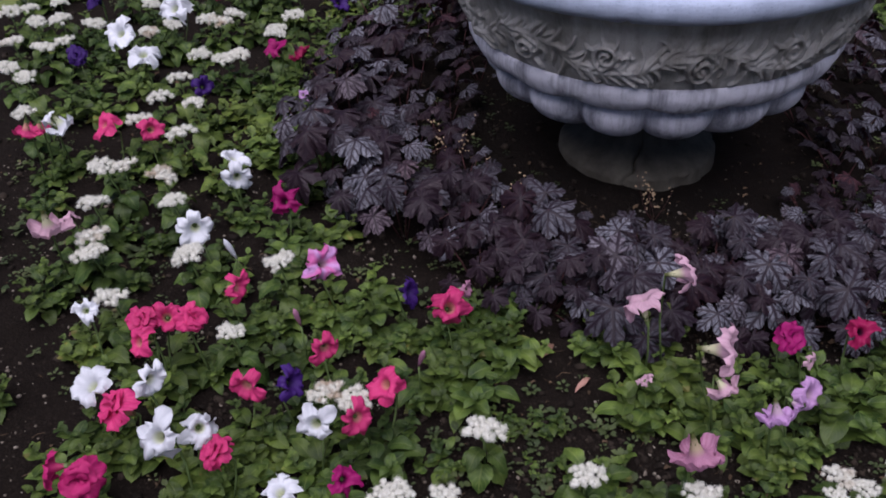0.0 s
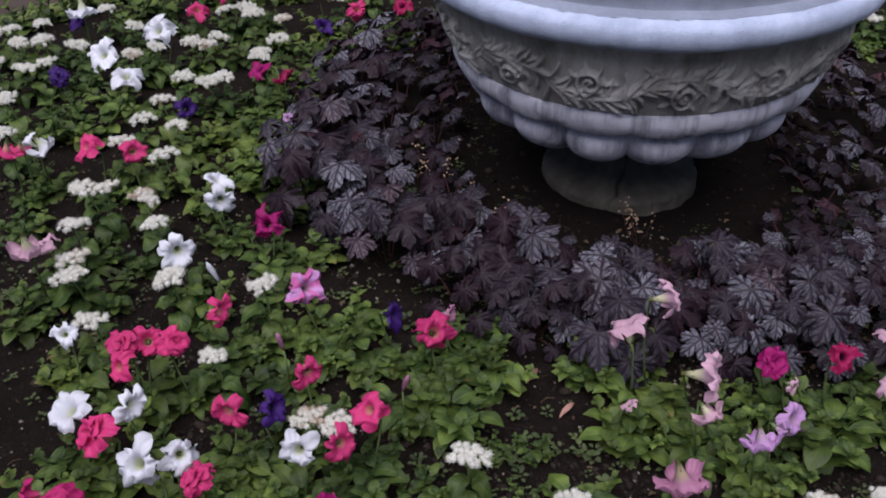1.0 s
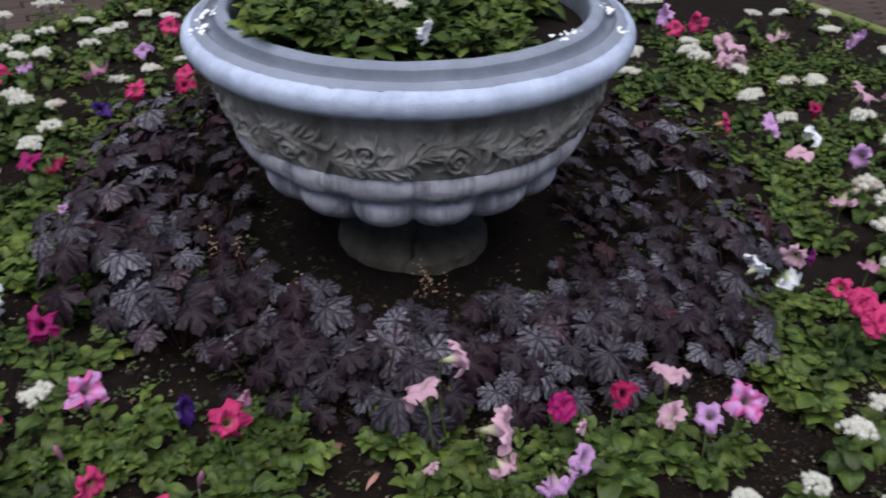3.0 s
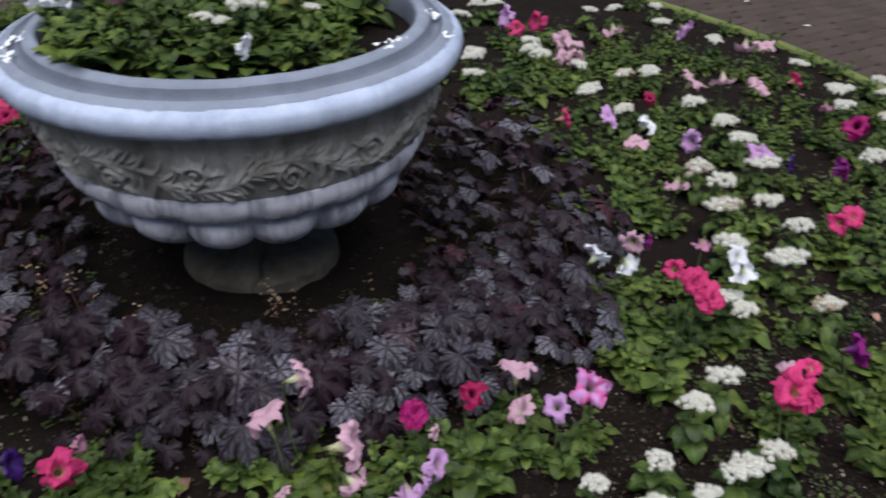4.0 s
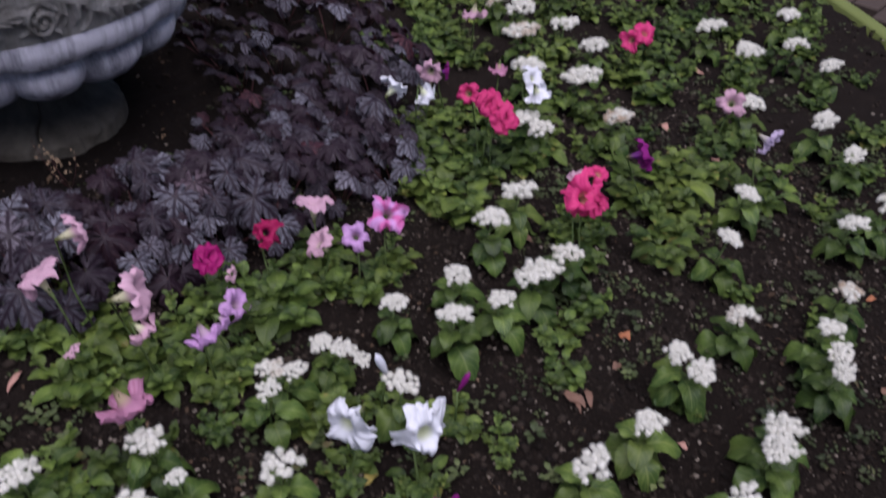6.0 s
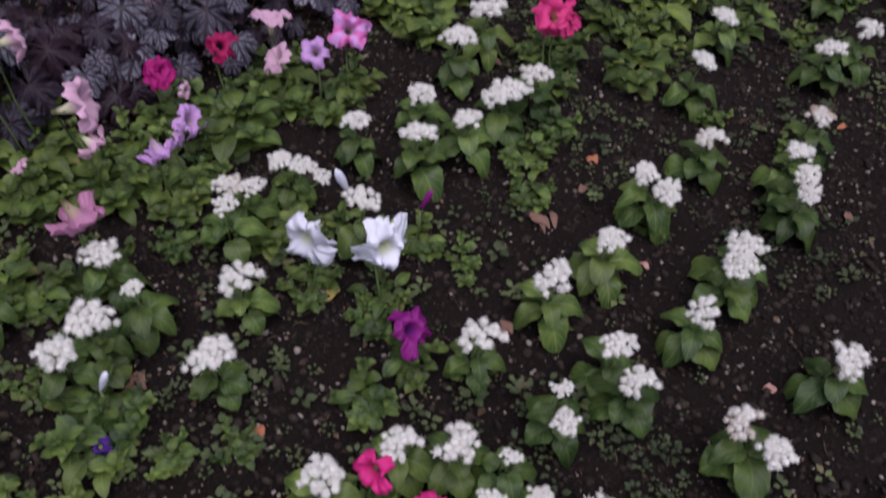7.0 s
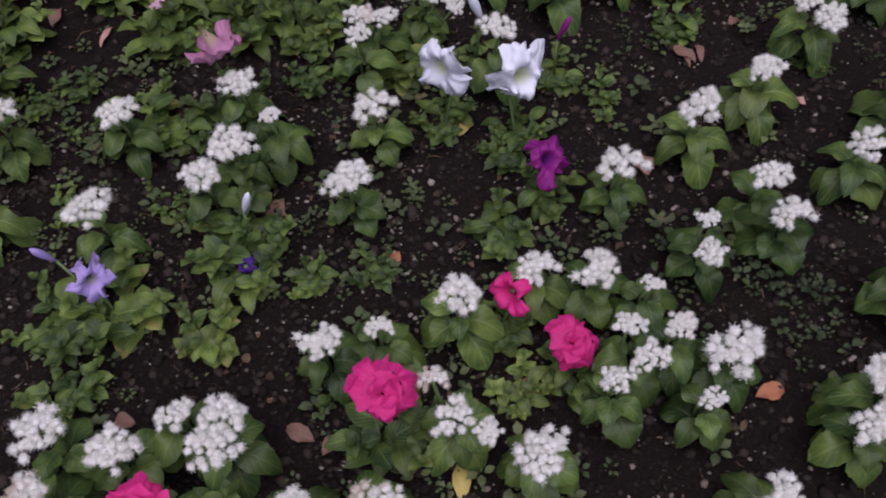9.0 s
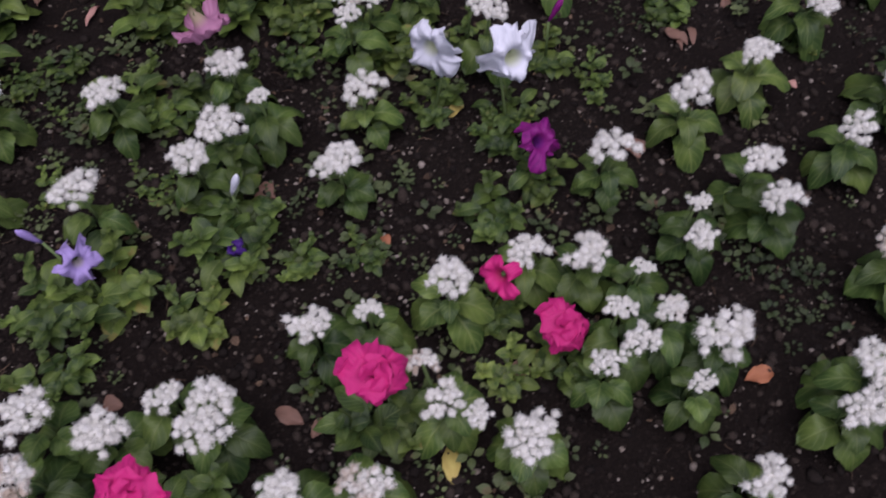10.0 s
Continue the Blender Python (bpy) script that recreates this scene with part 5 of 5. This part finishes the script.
petunia(0.424, -0.765, 'palepink', (0.000, 0.000, 0.15, 0.071, 'h', (0.12, 0.32, 0.88)))
petunia(0.395, -0.851, 'palepink', (0.000, 0.000, 0.12, 0.059, 'h', (-0.55, 0.15, 0.70)))
petunia(0.321, -0.840, 'crimson', (0.000, 0.000, 0.15, 0.056, 'c', (0.25, -0.60, 0.68)))
petunia(0.219, -0.840, 'fuchsia', (0.000, 0.000, 0.12, 0.062, 'o'))
petunia(0.250, -0.876, 'palepink', (0.000, 0.000, 0.10, 0.030, 'r'))
petunia(-0.001, -0.885, 'palepink', (-0.030, 0.004, 0.190, 0.074, 'c', (-0.30, 0.42, 0.75)), (0.053, 0.056, 0.215, 0.069, 'h', (0.96, 0.15, 0.10)), (-0.016, -0.060, 0.08, 0.032, 'h', (-0.5, 0.2, 0.8)))
petunia(0.090, -0.981, 'palepink', (0.020, 0.021, 0.178, 0.086, 'h', (0.92, -0.18, 0.18)), (0.008, -0.030, 0.135, 0.052, 'h', (0.55, -0.35, -0.60)))
petunia(1.483, -0.262, 'pink', (0.000, 0.000, 0.12, 0.065, 'l'))
petunia(1.569, -0.223, 'pink', (0.000, 0.000, 0.12, 0.076, 'c'))
petunia(1.768, 0.073, 'violet', (0.000, 0.000, 0.12, 0.080, 'r'))
petunia(0.897, -0.350, 'violet', (0.000, 0.000, 0.14, 0.041, 'r'))
petunia(1.638, 0.154, 'deepblue', (0.000, 0.000, 0.10, 0.061, 'r'))
petunia(0.834, -0.370, 'palepink', (0.000, 0.000, 0.15, 0.067, 'l'))
petunia(1.100, -0.073, 'palepink', (0.000, 0.000, 0.14, 0.071, 'd'))
petunia(1.150, 0.277, 'palepink', (0.000, 0.000, 0.14, 0.089, 'u'))
petunia(0.763, -0.438, 'white', (-0.022, 0.027, 0.16, 0.070, 'h', (0.80, 0.35, 0.35)), (0.027, -0.027, 0.14, 0.064, 'h', (0.45, -0.20, -0.75)))
petunia(1.072, -0.446, 'white', (0.000, 0.000, 0.15, 0.066, 'c'))
petunia(1.032, -0.535, 'white', (0.000, 0.000, 0.15, 0.059, 'd'))
petunia(1.259, 0.401, 'white', (0.000, 0.000, 0.15, 0.085, 'u'))
petunia(1.008, -0.386, 'mauve', (0.000, 0.000, 0.14, 0.048, 'd'))
petunia(2.012, 0.521, 'mauve', (0.000, 0.000, 0.13, 0.067, 'd'))
petunia(1.302, 0.231, 'lilac', (0.000, 0.000, 0.15, 0.081, 'l'))
petunia(1.517, 0.168, 'lilac', (0.000, 0.000, 0.15, 0.100, 'u'))
petunia(1.141, 0.452, 'lilac', (0.000, 0.000, 0.15, 0.075, 'c'))
petunia(2.022, 0.373, 'fuchsia', (0.000, 0.000, 0.14, 0.100, 'c'))
petunia(1.398, 0.680, 'crimson', (0.000, 0.000, 0.13, 0.058, 'c'))
petunia(1.010, 0.469, 'pink', (0.000, 0.000, 0.14, 0.078, 'r'))
petunia(2.137, 0.865, 'pink', (0.000, 0.000, 0.14, 0.083, 'r'))
petunia(1.647, 0.824, 'palepink', (0.000, 0.000, 0.15, 0.100, 'u'))
petunia(1.726, 0.749, 'palepink', (0.000, 0.000, 0.15, 0.093, 'd'))
petunia(1.899, 0.768, 'palepink', (0.000, 0.000, 0.15, 0.097, 'c'))
petunia(1.323, 1.288, 'palepink', (-0.020, 0.018, 0.15, 0.095, 'c'), (0.020, -0.018, 0.16, 0.095, 'u'))
petunia(1.571, 1.381, 'palepink', (0.000, 0.000, 0.15, 0.100, 'd'))
petunia(1.275, 1.138, 'palepink', (-0.016, 0.023, 0.13, 0.088, 'c'), (0.016, -0.023, 0.13, 0.085, 'h'))
petunia(2.281, 1.341, 'palepink', (0.000, 0.000, 0.14, 0.100, 'u'))
petunia(2.122, 1.249, 'palepink', (0.000, 0.000, 0.13, 0.100, 'd'))
petunia(1.175, 1.512, 'pink', (0.000, 0.000, 0.15, 0.090, 'c'))
petunia(1.972, 1.496, 'lilac', (0.000, 0.000, 0.14, 0.098, 'd'))
petunia(1.172, 1.714, 'lilac', (0.000, 0.000, 0.14, 0.100, 'l'))
petunia(1.275, 1.584, 'pink', (0.000, 0.000, 0.15, 0.100, 'l'))
petunia(-1.179, 0.498, 'pink', (0.000, 0.000, 0.14, 0.100, 'c'))
petunia(-1.205, 0.331, 'pink', (0.000, 0.000, 0.13, 0.079, 'u'))
petunia(-0.799, 1.077, 'pink', (0.000, 0.000, 0.14, 0.081, 'c'))
petunia(-0.774, 0.478, 'pink', (0.000, 0.000, 0.13, 0.067, 'c'))
petunia(-0.665, 0.597, 'pink', (0.000, 0.000, 0.15, 0.072, 'c'))
petunia(-1.108, 0.570, 'lilac', (0.000, 0.000, 0.13, 0.056, 'd'))
petunia(-0.835, 0.819, 'lilac', (0.000, 0.000, 0.14, 0.075, 'u'))
petunia(-0.897, 0.562, 'mauve', (0.000, 0.000, 0.13, 0.091, 'd'))
petunia(-1.274, 0.676, 'deepblue', (0.000, 0.000, 0.12, 0.066, 'h'))
petunia(-0.852, 0.401, 'deepblue', (0.000, 0.000, 0.10, 0.061, 'r'))
petunia(-0.901, -0.033, 'fuchsia', (0.000, 0.000, 0.14, 0.062, 'c'))
petunia(-0.706, -0.360, 'fuchsia', (0.000, 0.000, 0.11, 0.056, 'r'))
petunia(-0.835, -0.029, 'crimson', (0.000, 0.000, 0.12, 0.061, 'd'))
petunia(-0.788, -0.197, 'lilac', (0.000, 0.000, 0.10, 0.033, 'c'))
petunia(-1.236, 0.125, 'white', (0.000, 0.000, 0.14, 0.100, 'c'))
petunia(-1.292, -0.063, 'white', (0.000, 0.000, 0.14, 0.085, 'c'))
petunia(-1.212, -0.115, 'white', (0.000, 0.000, 0.12, 0.090, 'u'))
petunia(-1.445, 0.150, 'white', (0.000, 0.000, 0.14, 0.086, 'd'))
petunia(-0.797, -0.588, 'white', (-0.012, 0.039, 0.14, 0.062, 'h', (0.55, 0.10, 0.75)), (0.017, -0.039, 0.13, 0.062, 'h', (0.35, -0.70, 0.05)))
petunia(-0.758, -0.805, 'white', (-0.036, 0.006, 0.13, 0.066, 'h', (0.4, -0.75, 0.2)), (0.036, -0.006, 0.09, 0.033, 'b'))
petunia(-0.885, -1.023, 'white', (0.000, 0.000, 0.12, 0.046, 'c'))
petunia(-0.803, -1.173, 'white', (0.000, 0.000, 0.13, 0.064, 'h', (-0.25, -0.35, 0.85)))
petunia(-0.706, -1.152, 'white', (0.000, 0.000, 0.13, 0.060, 'h', (0.80, -0.35, 0.10)))
petunia(-0.640, -1.236, 'white', (-0.021, -0.017, 0.14, 0.072, 'c', (-0.05, -0.66, 0.70)), (0.024, 0.017, 0.13, 0.062, 'c', (0.45, -0.55, 0.62)))
petunia(-0.470, -1.182, 'white', (0.000, 0.000, 0.13, 0.064, 'c', (0.0, -0.78, 0.58)))
petunia(-1.226, -0.493, 'white', (0.035, -0.019, 0.12, 0.065, 'd'), (-0.035, 0.019, 0.12, 0.053, 'u'))
petunia(-1.349, -0.174, 'deepblue', (0.000, 0.000, 0.12, 0.058, 'o'))
petunia(-1.008, -0.226, 'deepblue', (0.000, 0.000, 0.11, 0.056, 'h', (0.35, -0.2, 0.25)))
petunia(-1.486, 0.170, 'deepblue', (0.000, 0.000, 0.12, 0.063, 'c'))
petunia(-0.395, -0.855, 'deepblue', (0.000, 0.000, 0.11, 0.056, 'h', (0.75, -0.25, 0.10)))
petunia(-0.528, -1.085, 'deepblue', (0.000, 0.000, 0.10, 0.056, 'h', (0.75, -0.20, 0.30)))
petunia(-1.114, -0.503, 'pink', (0.000, 0.000, 0.14, 0.070, 'c'))
petunia(-1.027, -0.467, 'pink', (0.000, 0.000, 0.12, 0.057, 'r'))
petunia(-1.248, -0.545, 'pink', (0.004, -0.024, 0.13, 0.054, 'd'), (-0.004, 0.024, 0.11, 0.046, 'd'))
petunia(-0.673, -0.904, 'pink', (0.000, 0.000, 0.11, 0.058, 'r'))
petunia(-0.769, -1.044, 'pink', (-0.001, -0.039, 0.13, 0.058, 'c', (-0.3, -0.6, 0.5)), (-0.017, 0.012, 0.13, 0.058, 'o'), (0.018, 0.025, 0.13, 0.055, 'h', (0.3, -0.5, 0.6)))
petunia(-0.708, -1.012, 'pink', (0.000, 0.000, 0.13, 0.059, 'o'))
petunia(-0.759, -1.193, 'pink', (0.000, 0.000, 0.11, 0.073, 'o'))
petunia(-0.595, -1.127, 'pink', (0.000, 0.000, 0.11, 0.063, 'h'))
petunia(-0.493, -1.034, 'pink', (0.000, 0.000, 0.12, 0.056, 'h'))
petunia(-0.406, -1.112, 'pink', (-0.008, -0.032, 0.11, 0.057, 'r'), (0.008, 0.032, 0.12, 0.062, 'c'))
petunia(-0.326, -0.903, 'pink', (0.000, 0.000, 0.13, 0.077, 'c'))
petunia(-0.589, -1.243, 'pink', (0.000, 0.000, 0.12, 0.059, 'o'))
petunia(-0.685, -0.657, 'fuchsia', (0.000, 0.000, 0.12, 0.065, 'c'))
petunia(-0.650, 0.529, 'crimson', (0.000, 0.000, 0.14, 0.071, 'c'))
petunia(-0.552, -0.835, 'star', (0.000, 0.000, 0.13, 0.072, 'c'))
petunia(-1.033, -0.830, 'palepink', (0.008, -0.034, 0.13, 0.075, 'd'), (-0.008, 0.034, 0.12, 0.038, 'u'))
petunia(-0.305, -0.826, 'mauve', (0.000, 0.000, 0.11, 0.036, 'r'))
petunia(-0.764, -1.315, 'magenta', (-0.022, 0.001, 0.12, 0.049, 'l'), (0.022, -0.001, 0.11, 0.069, 'o'))
petunia(-0.412, -1.248, 'fuchsia', (0.000, 0.000, 0.11, 0.046, 'c'))
petunia(-0.484, -1.294, 'white', (0.000, 0.000, 0.13, 0.056, 'u'))
petunia(0.387, -1.157, 'white', (0.010, -0.020, 0.105, 0.042, 'b'))
petunia(-0.567, -0.945, 'mauve', (0.000, 0.000, 0.08, 0.030, 'b'))
petunia(-0.366, -0.985, 'mauve', (0.000, 0.000, 0.07, 0.030, 'b'))
petunia(0.490, -1.223, 'violet', (0.000, 0.000, 0.08, 0.030, 'b'))
petunia(0.011, -1.359, 'white', (0.000, 0.000, 0.07, 0.030, 'b'))

green_plant(0.304, -1.456, 0.84)
green_plant(0.231, -1.671, 0.63)
green_plant(-0.072, -1.482, 0.85)
green_plant(-0.223, -1.498, 0.85)
green_plant(0.060, -1.444, 0.51)
green_plant(0.535, -1.292, 0.56)
green_plant(0.043, -1.592, 0.51)
green_plant(0.362, -1.340, 0.56)
green_plant(-0.082, -1.266, 0.42)
green_plant(-0.204, -1.230, 0.51)
green_plant(0.710, -1.197, 0.77)
green_plant(0.842, -1.060, 0.8)
green_plant(-0.009, -0.972, 1)
green_plant(1.076, -0.981, 1.15)
green_plant(0.311, -0.896, 1.2)
green_plant(0.151, -1.099, 0.59)
green_plant(0.744, -0.719, 1.2)
green_plant(1.243, -0.817, 1.3)
green_plant(1.371, -0.755, 1.3)
green_plant(0.818, -0.552, 1.4)
green_plant(1.057, 0.067, 1.7)
green_plant(0.929, -0.058, 1.4)
green_plant(1.501, -0.368, 1.6)
green_plant(1.255, -0.439, 1.3)
green_plant(1.152, -0.903, 1.0)
green_plant(0.746, -1.113, 0.8)
green_plant(0.946, -0.580, 1.2)
green_plant(0.878, 0.023, 1.2)
green_plant(1.711, 0.040, 1.3)
green_plant(1.677, -0.268, 1.3)
green_plant(1.857, 0.580, 1.3)
green_plant(1.488, 0.684, 1.3)
green_plant(1.313, 0.430, 1.3)
green_plant(2.012, 1.363, 1.3)
green_plant(1.472, 1.398, 1.3)
green_plant(1.683, 1.385, 1.3)
green_plant(0.999, 1.197, 1.2)
green_plant(0.833, 0.942, 1.1)
green_plant(1.185, 1.182, 1.3)
green_plant(1.693, -0.122, 1.3)
green_plant(1.337, -0.096, 1.3)
green_plant(0.952, 1.073, 1.4)
green_plant(1.069, 1.012, 1.6)
green_plant(1.390, 1.232, 1.3)
green_plant(1.626, 1.481, 1.3)
green_plant(1.235, 1.084, 1.3)
green_plant(1.116, 1.291, 1.3)
green_plant(-0.997, -0.040, 1.1)
green_plant(-1.074, 0.304, 1.1)
green_plant(-0.851, 0.017, 1.3)
green_plant(-0.857, 0.190, 1.2)
green_plant(-0.868, 0.346, 1.1)
green_plant(-0.821, -0.292, 1.3)
green_plant(-0.889, -0.374, 1.2)
green_plant(-0.904, -0.116, 1.1)
green_plant(-0.710, -0.461, 1.1)
green_plant(-0.615, -0.607, 0.85)
green_plant(-0.805, -0.761, 0.85)
green_plant(-0.489, -0.791, 0.85)
green_plant(-0.277, -0.786, 0.85)
green_plant(-0.231, -0.879, 1)
green_plant(-0.294, -0.972, 1)
green_plant(-0.081, -0.826, 0.94)
green_plant(0.066, -0.907, 1)
green_plant(0.746, -0.569, 1.3)
green_plant(1.014, -0.026, 1.6)
green_plant(1.105, 0.178, 1.3)
green_plant(1.119, 0.362, 1.3)
green_plant(-0.882, -0.483, 1.1)
green_plant(-0.656, -0.714, 0.85)
green_plant(-1.335, 0.143, 1.1)
green_plant(-1.164, 0.117, 1.1)
green_plant(-1.368, -0.287, 1.3)
green_plant(-1.260, -0.256, 1.3)
green_plant(-0.903, -0.184, 1.3)
green_plant(-1.013, 0.378, 1.1)
green_plant(-0.794, -0.350, 1.2)
green_plant(-0.924, -0.695, 0.85)
green_plant(-1.024, -0.719, 0.85)
green_plant(-1.036, -0.911, 0.85)
green_plant(-0.632, -0.879, 0.85)
green_plant(-0.532, -0.886, 0.85)
green_plant(-0.446, -0.881, 0.77)
green_plant(-0.934, -1.005, 0.51)
green_plant(-0.826, -1.247, 0.85)
green_plant(-0.567, -1.174, 0.94)
green_plant(-0.310, -1.122, 0.68)
green_plant(0.008, -0.794, 0.94)
green_plant(0.148, -0.900, 0.85)
green_plant(-0.154, -1.012, 0.51)
green_plant(-0.214, -1.025, 0.51)
green_plant(-1.202, -0.644, 0.77)
green_plant(-0.939, -0.824, 0.85)
green_plant(-0.089, -1.114, 1)
green_plant(-0.034, -1.143, 0.85)
green_plant(-0.163, -1.098, 0.42)
green_plant(-0.225, -1.409, 0.85)
green_plant(0.136, -1.464, 0.42)
green_plant(0.277, -1.139, 0.85)
green_plant(0.859, -1.336, 0.42)
green_plant(0.713, -0.623, 1.2)

# ---- build: more greenery where the bed is lush ----
taken = [(o.location.x, o.location.y) for o in scene.objects if o.parent is None and o.name.split(".")[0] in ("petunia", "bedding_plant")]
fill = random.Random(21)
for x0, y0, x1, y1, tries in ((-1.35, -1.35, -0.9, -0.5, 40), (1.1, -1.4, 1.95, -0.3, 30), (1.8, -0.75, 2.4, 0.2, 26), (0.95, -0.6, 2.45, 1.9, 230), (-1.6, -0.5, -0.75, 1.25, 130), (-0.9, 0.9, 1.2, 2.2, 60)):
    for k in range(tries):
        x, y = fill.uniform(x0, x1), fill.uniform(y0, y1)
        ring = 0.86 * (1 + 0.3 * max(0, math.cos(math.atan2(y, x) - 0.65)) ** 1.5)
        if not inside(x, y) or edge_distance(x, y) < 0.12 or math.hypot(x, y) < ring or noise.noise(Vector((x * 1.6, y * 1.6, 9))) < -0.25:
            continue
        if min((x - p) ** 2 + (y - q) ** 2 for p, q in taken) < 0.12 ** 2:
            continue
        taken.append((x, y))
        green_plant(x, y, fill.uniform(0.8, 1.2) * (0.85 if y < -0.3 else 1.15 if x > 0.9 else 1.0), leaves=3)

# ---- build: plants that lean over the kerb at the far side of the bed ----
edge = random.Random(33)
rim_line = [p for p in outline() if -1.9 < p[0] < -0.75 and p[1] > 0.2]
for k, (x, y) in enumerate(rim_line[::2]):
    s = 0.07 / math.hypot(x, y - 0.6)
    x, y = x * (1 - s) + edge.uniform(-0.02, 0.02), y - (y - 0.6) * s + edge.uniform(-0.02, 0.02)
    if k % 3 == 1:
        ageratum(x, y, (0.0, -0.01), (0.035, 0.015), height=0.125)
    else:
        green_plant(x, y, edge.uniform(1.25, 1.5), leaves=3)

lean = random.Random(34)
for x, y in ((2.58, 0.40), (2.63, 0.62), (2.66, 0.86), (2.68, 1.10), (2.69, 1.32), (2.62, 1.52), (2.58, 1.74), (2.50, 1.95), (2.36, 2.22), (2.20, 2.48)):
    green_plant(x + lean.uniform(-0.03, 0.02), y + lean.uniform(-0.05, 0.05), lean.uniform(1.1, 1.5), leaves=3)

# ---- build: small things on the soil ----
dry_leaf(0.317, -1.278, 0.035, 0.016, -60, YELLOW_LEAF, 'yellow')
dry_leaf(0.516, -1.772, 0.034, 0.022, 80, ORANGE_LEAF, 'orange')
dry_leaf(0.168, -1.455, 0.020, 0.013, 10, ORANGE_LEAF, 'orange')
dry_leaf(0.130, -1.759, 0.050, 0.020, -20, YELLOW_LEAF, 'yellow')
dry_leaf(0.698, -1.274, 0.050, 0.020, 20, BROWN_LEAF, 'curled brown')
dry_leaf(-0.173, -1.547, 0.030, 0.020, 70, BROWN_LEAF, 'brown')
dry_leaf(0.863, -1.167, 0.024, 0.020, 30, ORANGE_LEAF, 'orange')
dry_leaf(0.813, -1.210, 0.020, 0.016, 100, BROWN_LEAF, 'brown')
dry_leaf(1.419, -1.233, 0.025, 0.012, 80, ORANGE_LEAF, 'orange')
dry_leaf(0.803, -1.403, 0.020, 0.010, 10, PINK_LEAF, 'faded pink')
dry_leaf(1.204, -1.444, 0.035, 0.015, -40, BROWN_LEAF, 'brown')
dry_leaf(0.529, -1.439, 0.030, 0.014, 20, BROWN_LEAF, 'curled brown')
dry_leaf(2.270, 0.175, 0.050, 0.025, 60, BROWN_LEAF, 'brown')
dry_leaf(1.734, -0.315, 0.050, 0.020, 30, PINK_LEAF, 'faded pink')
dry_leaf(1.424, -0.552, 0.040, 0.020, 0, PINK_LEAF, 'faded pink')
dry_leaf(-0.990, -0.704, 0.050, 0.022, 80, YELLOW_LEAF, 'yellow')
dry_leaf(-0.119, -0.929, 0.050, 0.010, -30, PINK_LEAF, 'faded pink')
dry_leaf(-0.179, -0.863, 0.050, 0.020, -20, BROWN_LEAF, 'dark')
dry_leaf(0.845, -1.657, 0.020, 0.015, 50, PINK_LEAF, 'faded pink')
dry_leaf(0.545, -1.895, 0.018, 0.015, 0, PINK_LEAF, 'faded pink')
dry_leaf(0.056, -1.327, 0.025, 0.020, 30, BROWN_LEAF, 'brown')
dry_leaf(0.004, -1.639, 0.040, 0.020, 40, BROWN_LEAF, 'withered brown')
dry_leaf(0.009, -1.658, 0.030, 0.015, -50, BROWN_LEAF, 'withered brown')
dry_leaf(0.539, -1.432, 0.030, 0.014, 10, BROWN_LEAF, 'curled brown')
dry_leaf(0.262, -1.669, 0.028, 0.020, 70, BROWN_LEAF, 'brown')
dry_leaf(0.684, -1.282, 0.040, 0.008, -15, BROWN_LEAF, 'curled brown')
dry_leaf(-0.200, -1.377, 0.030, 0.014, 85, ORANGE_LEAF, 'orange')
dry_leaf(0.708, -1.276, 0.045, 0.012, -20, BROWN_LEAF, 'curled brown')
dry_leaf(1.449, -0.724, 0.035, 0.014, 10, PINK_LEAF, 'faded pink')
dry_leaf(0.057, -1.334, 0.030, 0.016, 60, BROWN_LEAF, 'brown')
dry_leaf(0.849, -0.851, 0.040, 0.020, 50, BROWN_LEAF, 'brown')
dry_leaf(-1.024, -0.619, 0.040, 0.020, 80, YELLOW_LEAF, 'yellow')
fallen_petal(-1.644, 1.368, 8)
fallen_petal(-1.597, 1.467, 48)
fallen_petal(-1.724, 1.546, 3)
fallen_petal(3.130, 2.802, 130)
fallen_petal(3.182, 2.218, 65)
fallen_petal(2.780, 1.667, 60)
fallen_petal(3.926, 1.932, 60)
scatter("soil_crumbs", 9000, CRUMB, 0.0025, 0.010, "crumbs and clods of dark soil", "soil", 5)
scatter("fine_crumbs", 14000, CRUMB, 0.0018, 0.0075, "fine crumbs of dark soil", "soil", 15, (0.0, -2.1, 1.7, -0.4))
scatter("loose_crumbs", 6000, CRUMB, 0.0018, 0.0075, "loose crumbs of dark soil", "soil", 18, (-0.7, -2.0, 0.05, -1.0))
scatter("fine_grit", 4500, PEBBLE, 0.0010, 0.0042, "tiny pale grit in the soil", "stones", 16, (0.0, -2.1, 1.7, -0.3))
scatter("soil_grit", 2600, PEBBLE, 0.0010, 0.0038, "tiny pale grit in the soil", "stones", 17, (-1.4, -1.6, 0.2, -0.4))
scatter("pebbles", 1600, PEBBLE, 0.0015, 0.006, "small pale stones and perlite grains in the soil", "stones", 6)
plant_litter(1500, 61, (-0.4, -2.05, 1.7, -0.3))
plant_litter(900, 62, (-1.4, -1.5, 0.6, 0.4))
seedlings(2600, 8)
seedlings(120, 13, (-0.35, -1.85, 0.25, -1.25), 1.1)
seedlings(150, 14, (-0.66, -0.52, -0.16, 0.15), 1.0)
seedlings(130, 9, (0.15, -1.8, 0.65, -1.15), 1.25)
seedlings(420, 11, (0.8, -1.6, 1.9, -0.3), 1.3)
seedlings(140, 12, (0.1, -0.62, 0.62, -0.1), 1.0)
seedlings(320, 10, (-1.3, -1.4, 0.4, -0.6), 1.3)

lay_pavers(PAVEMENT)
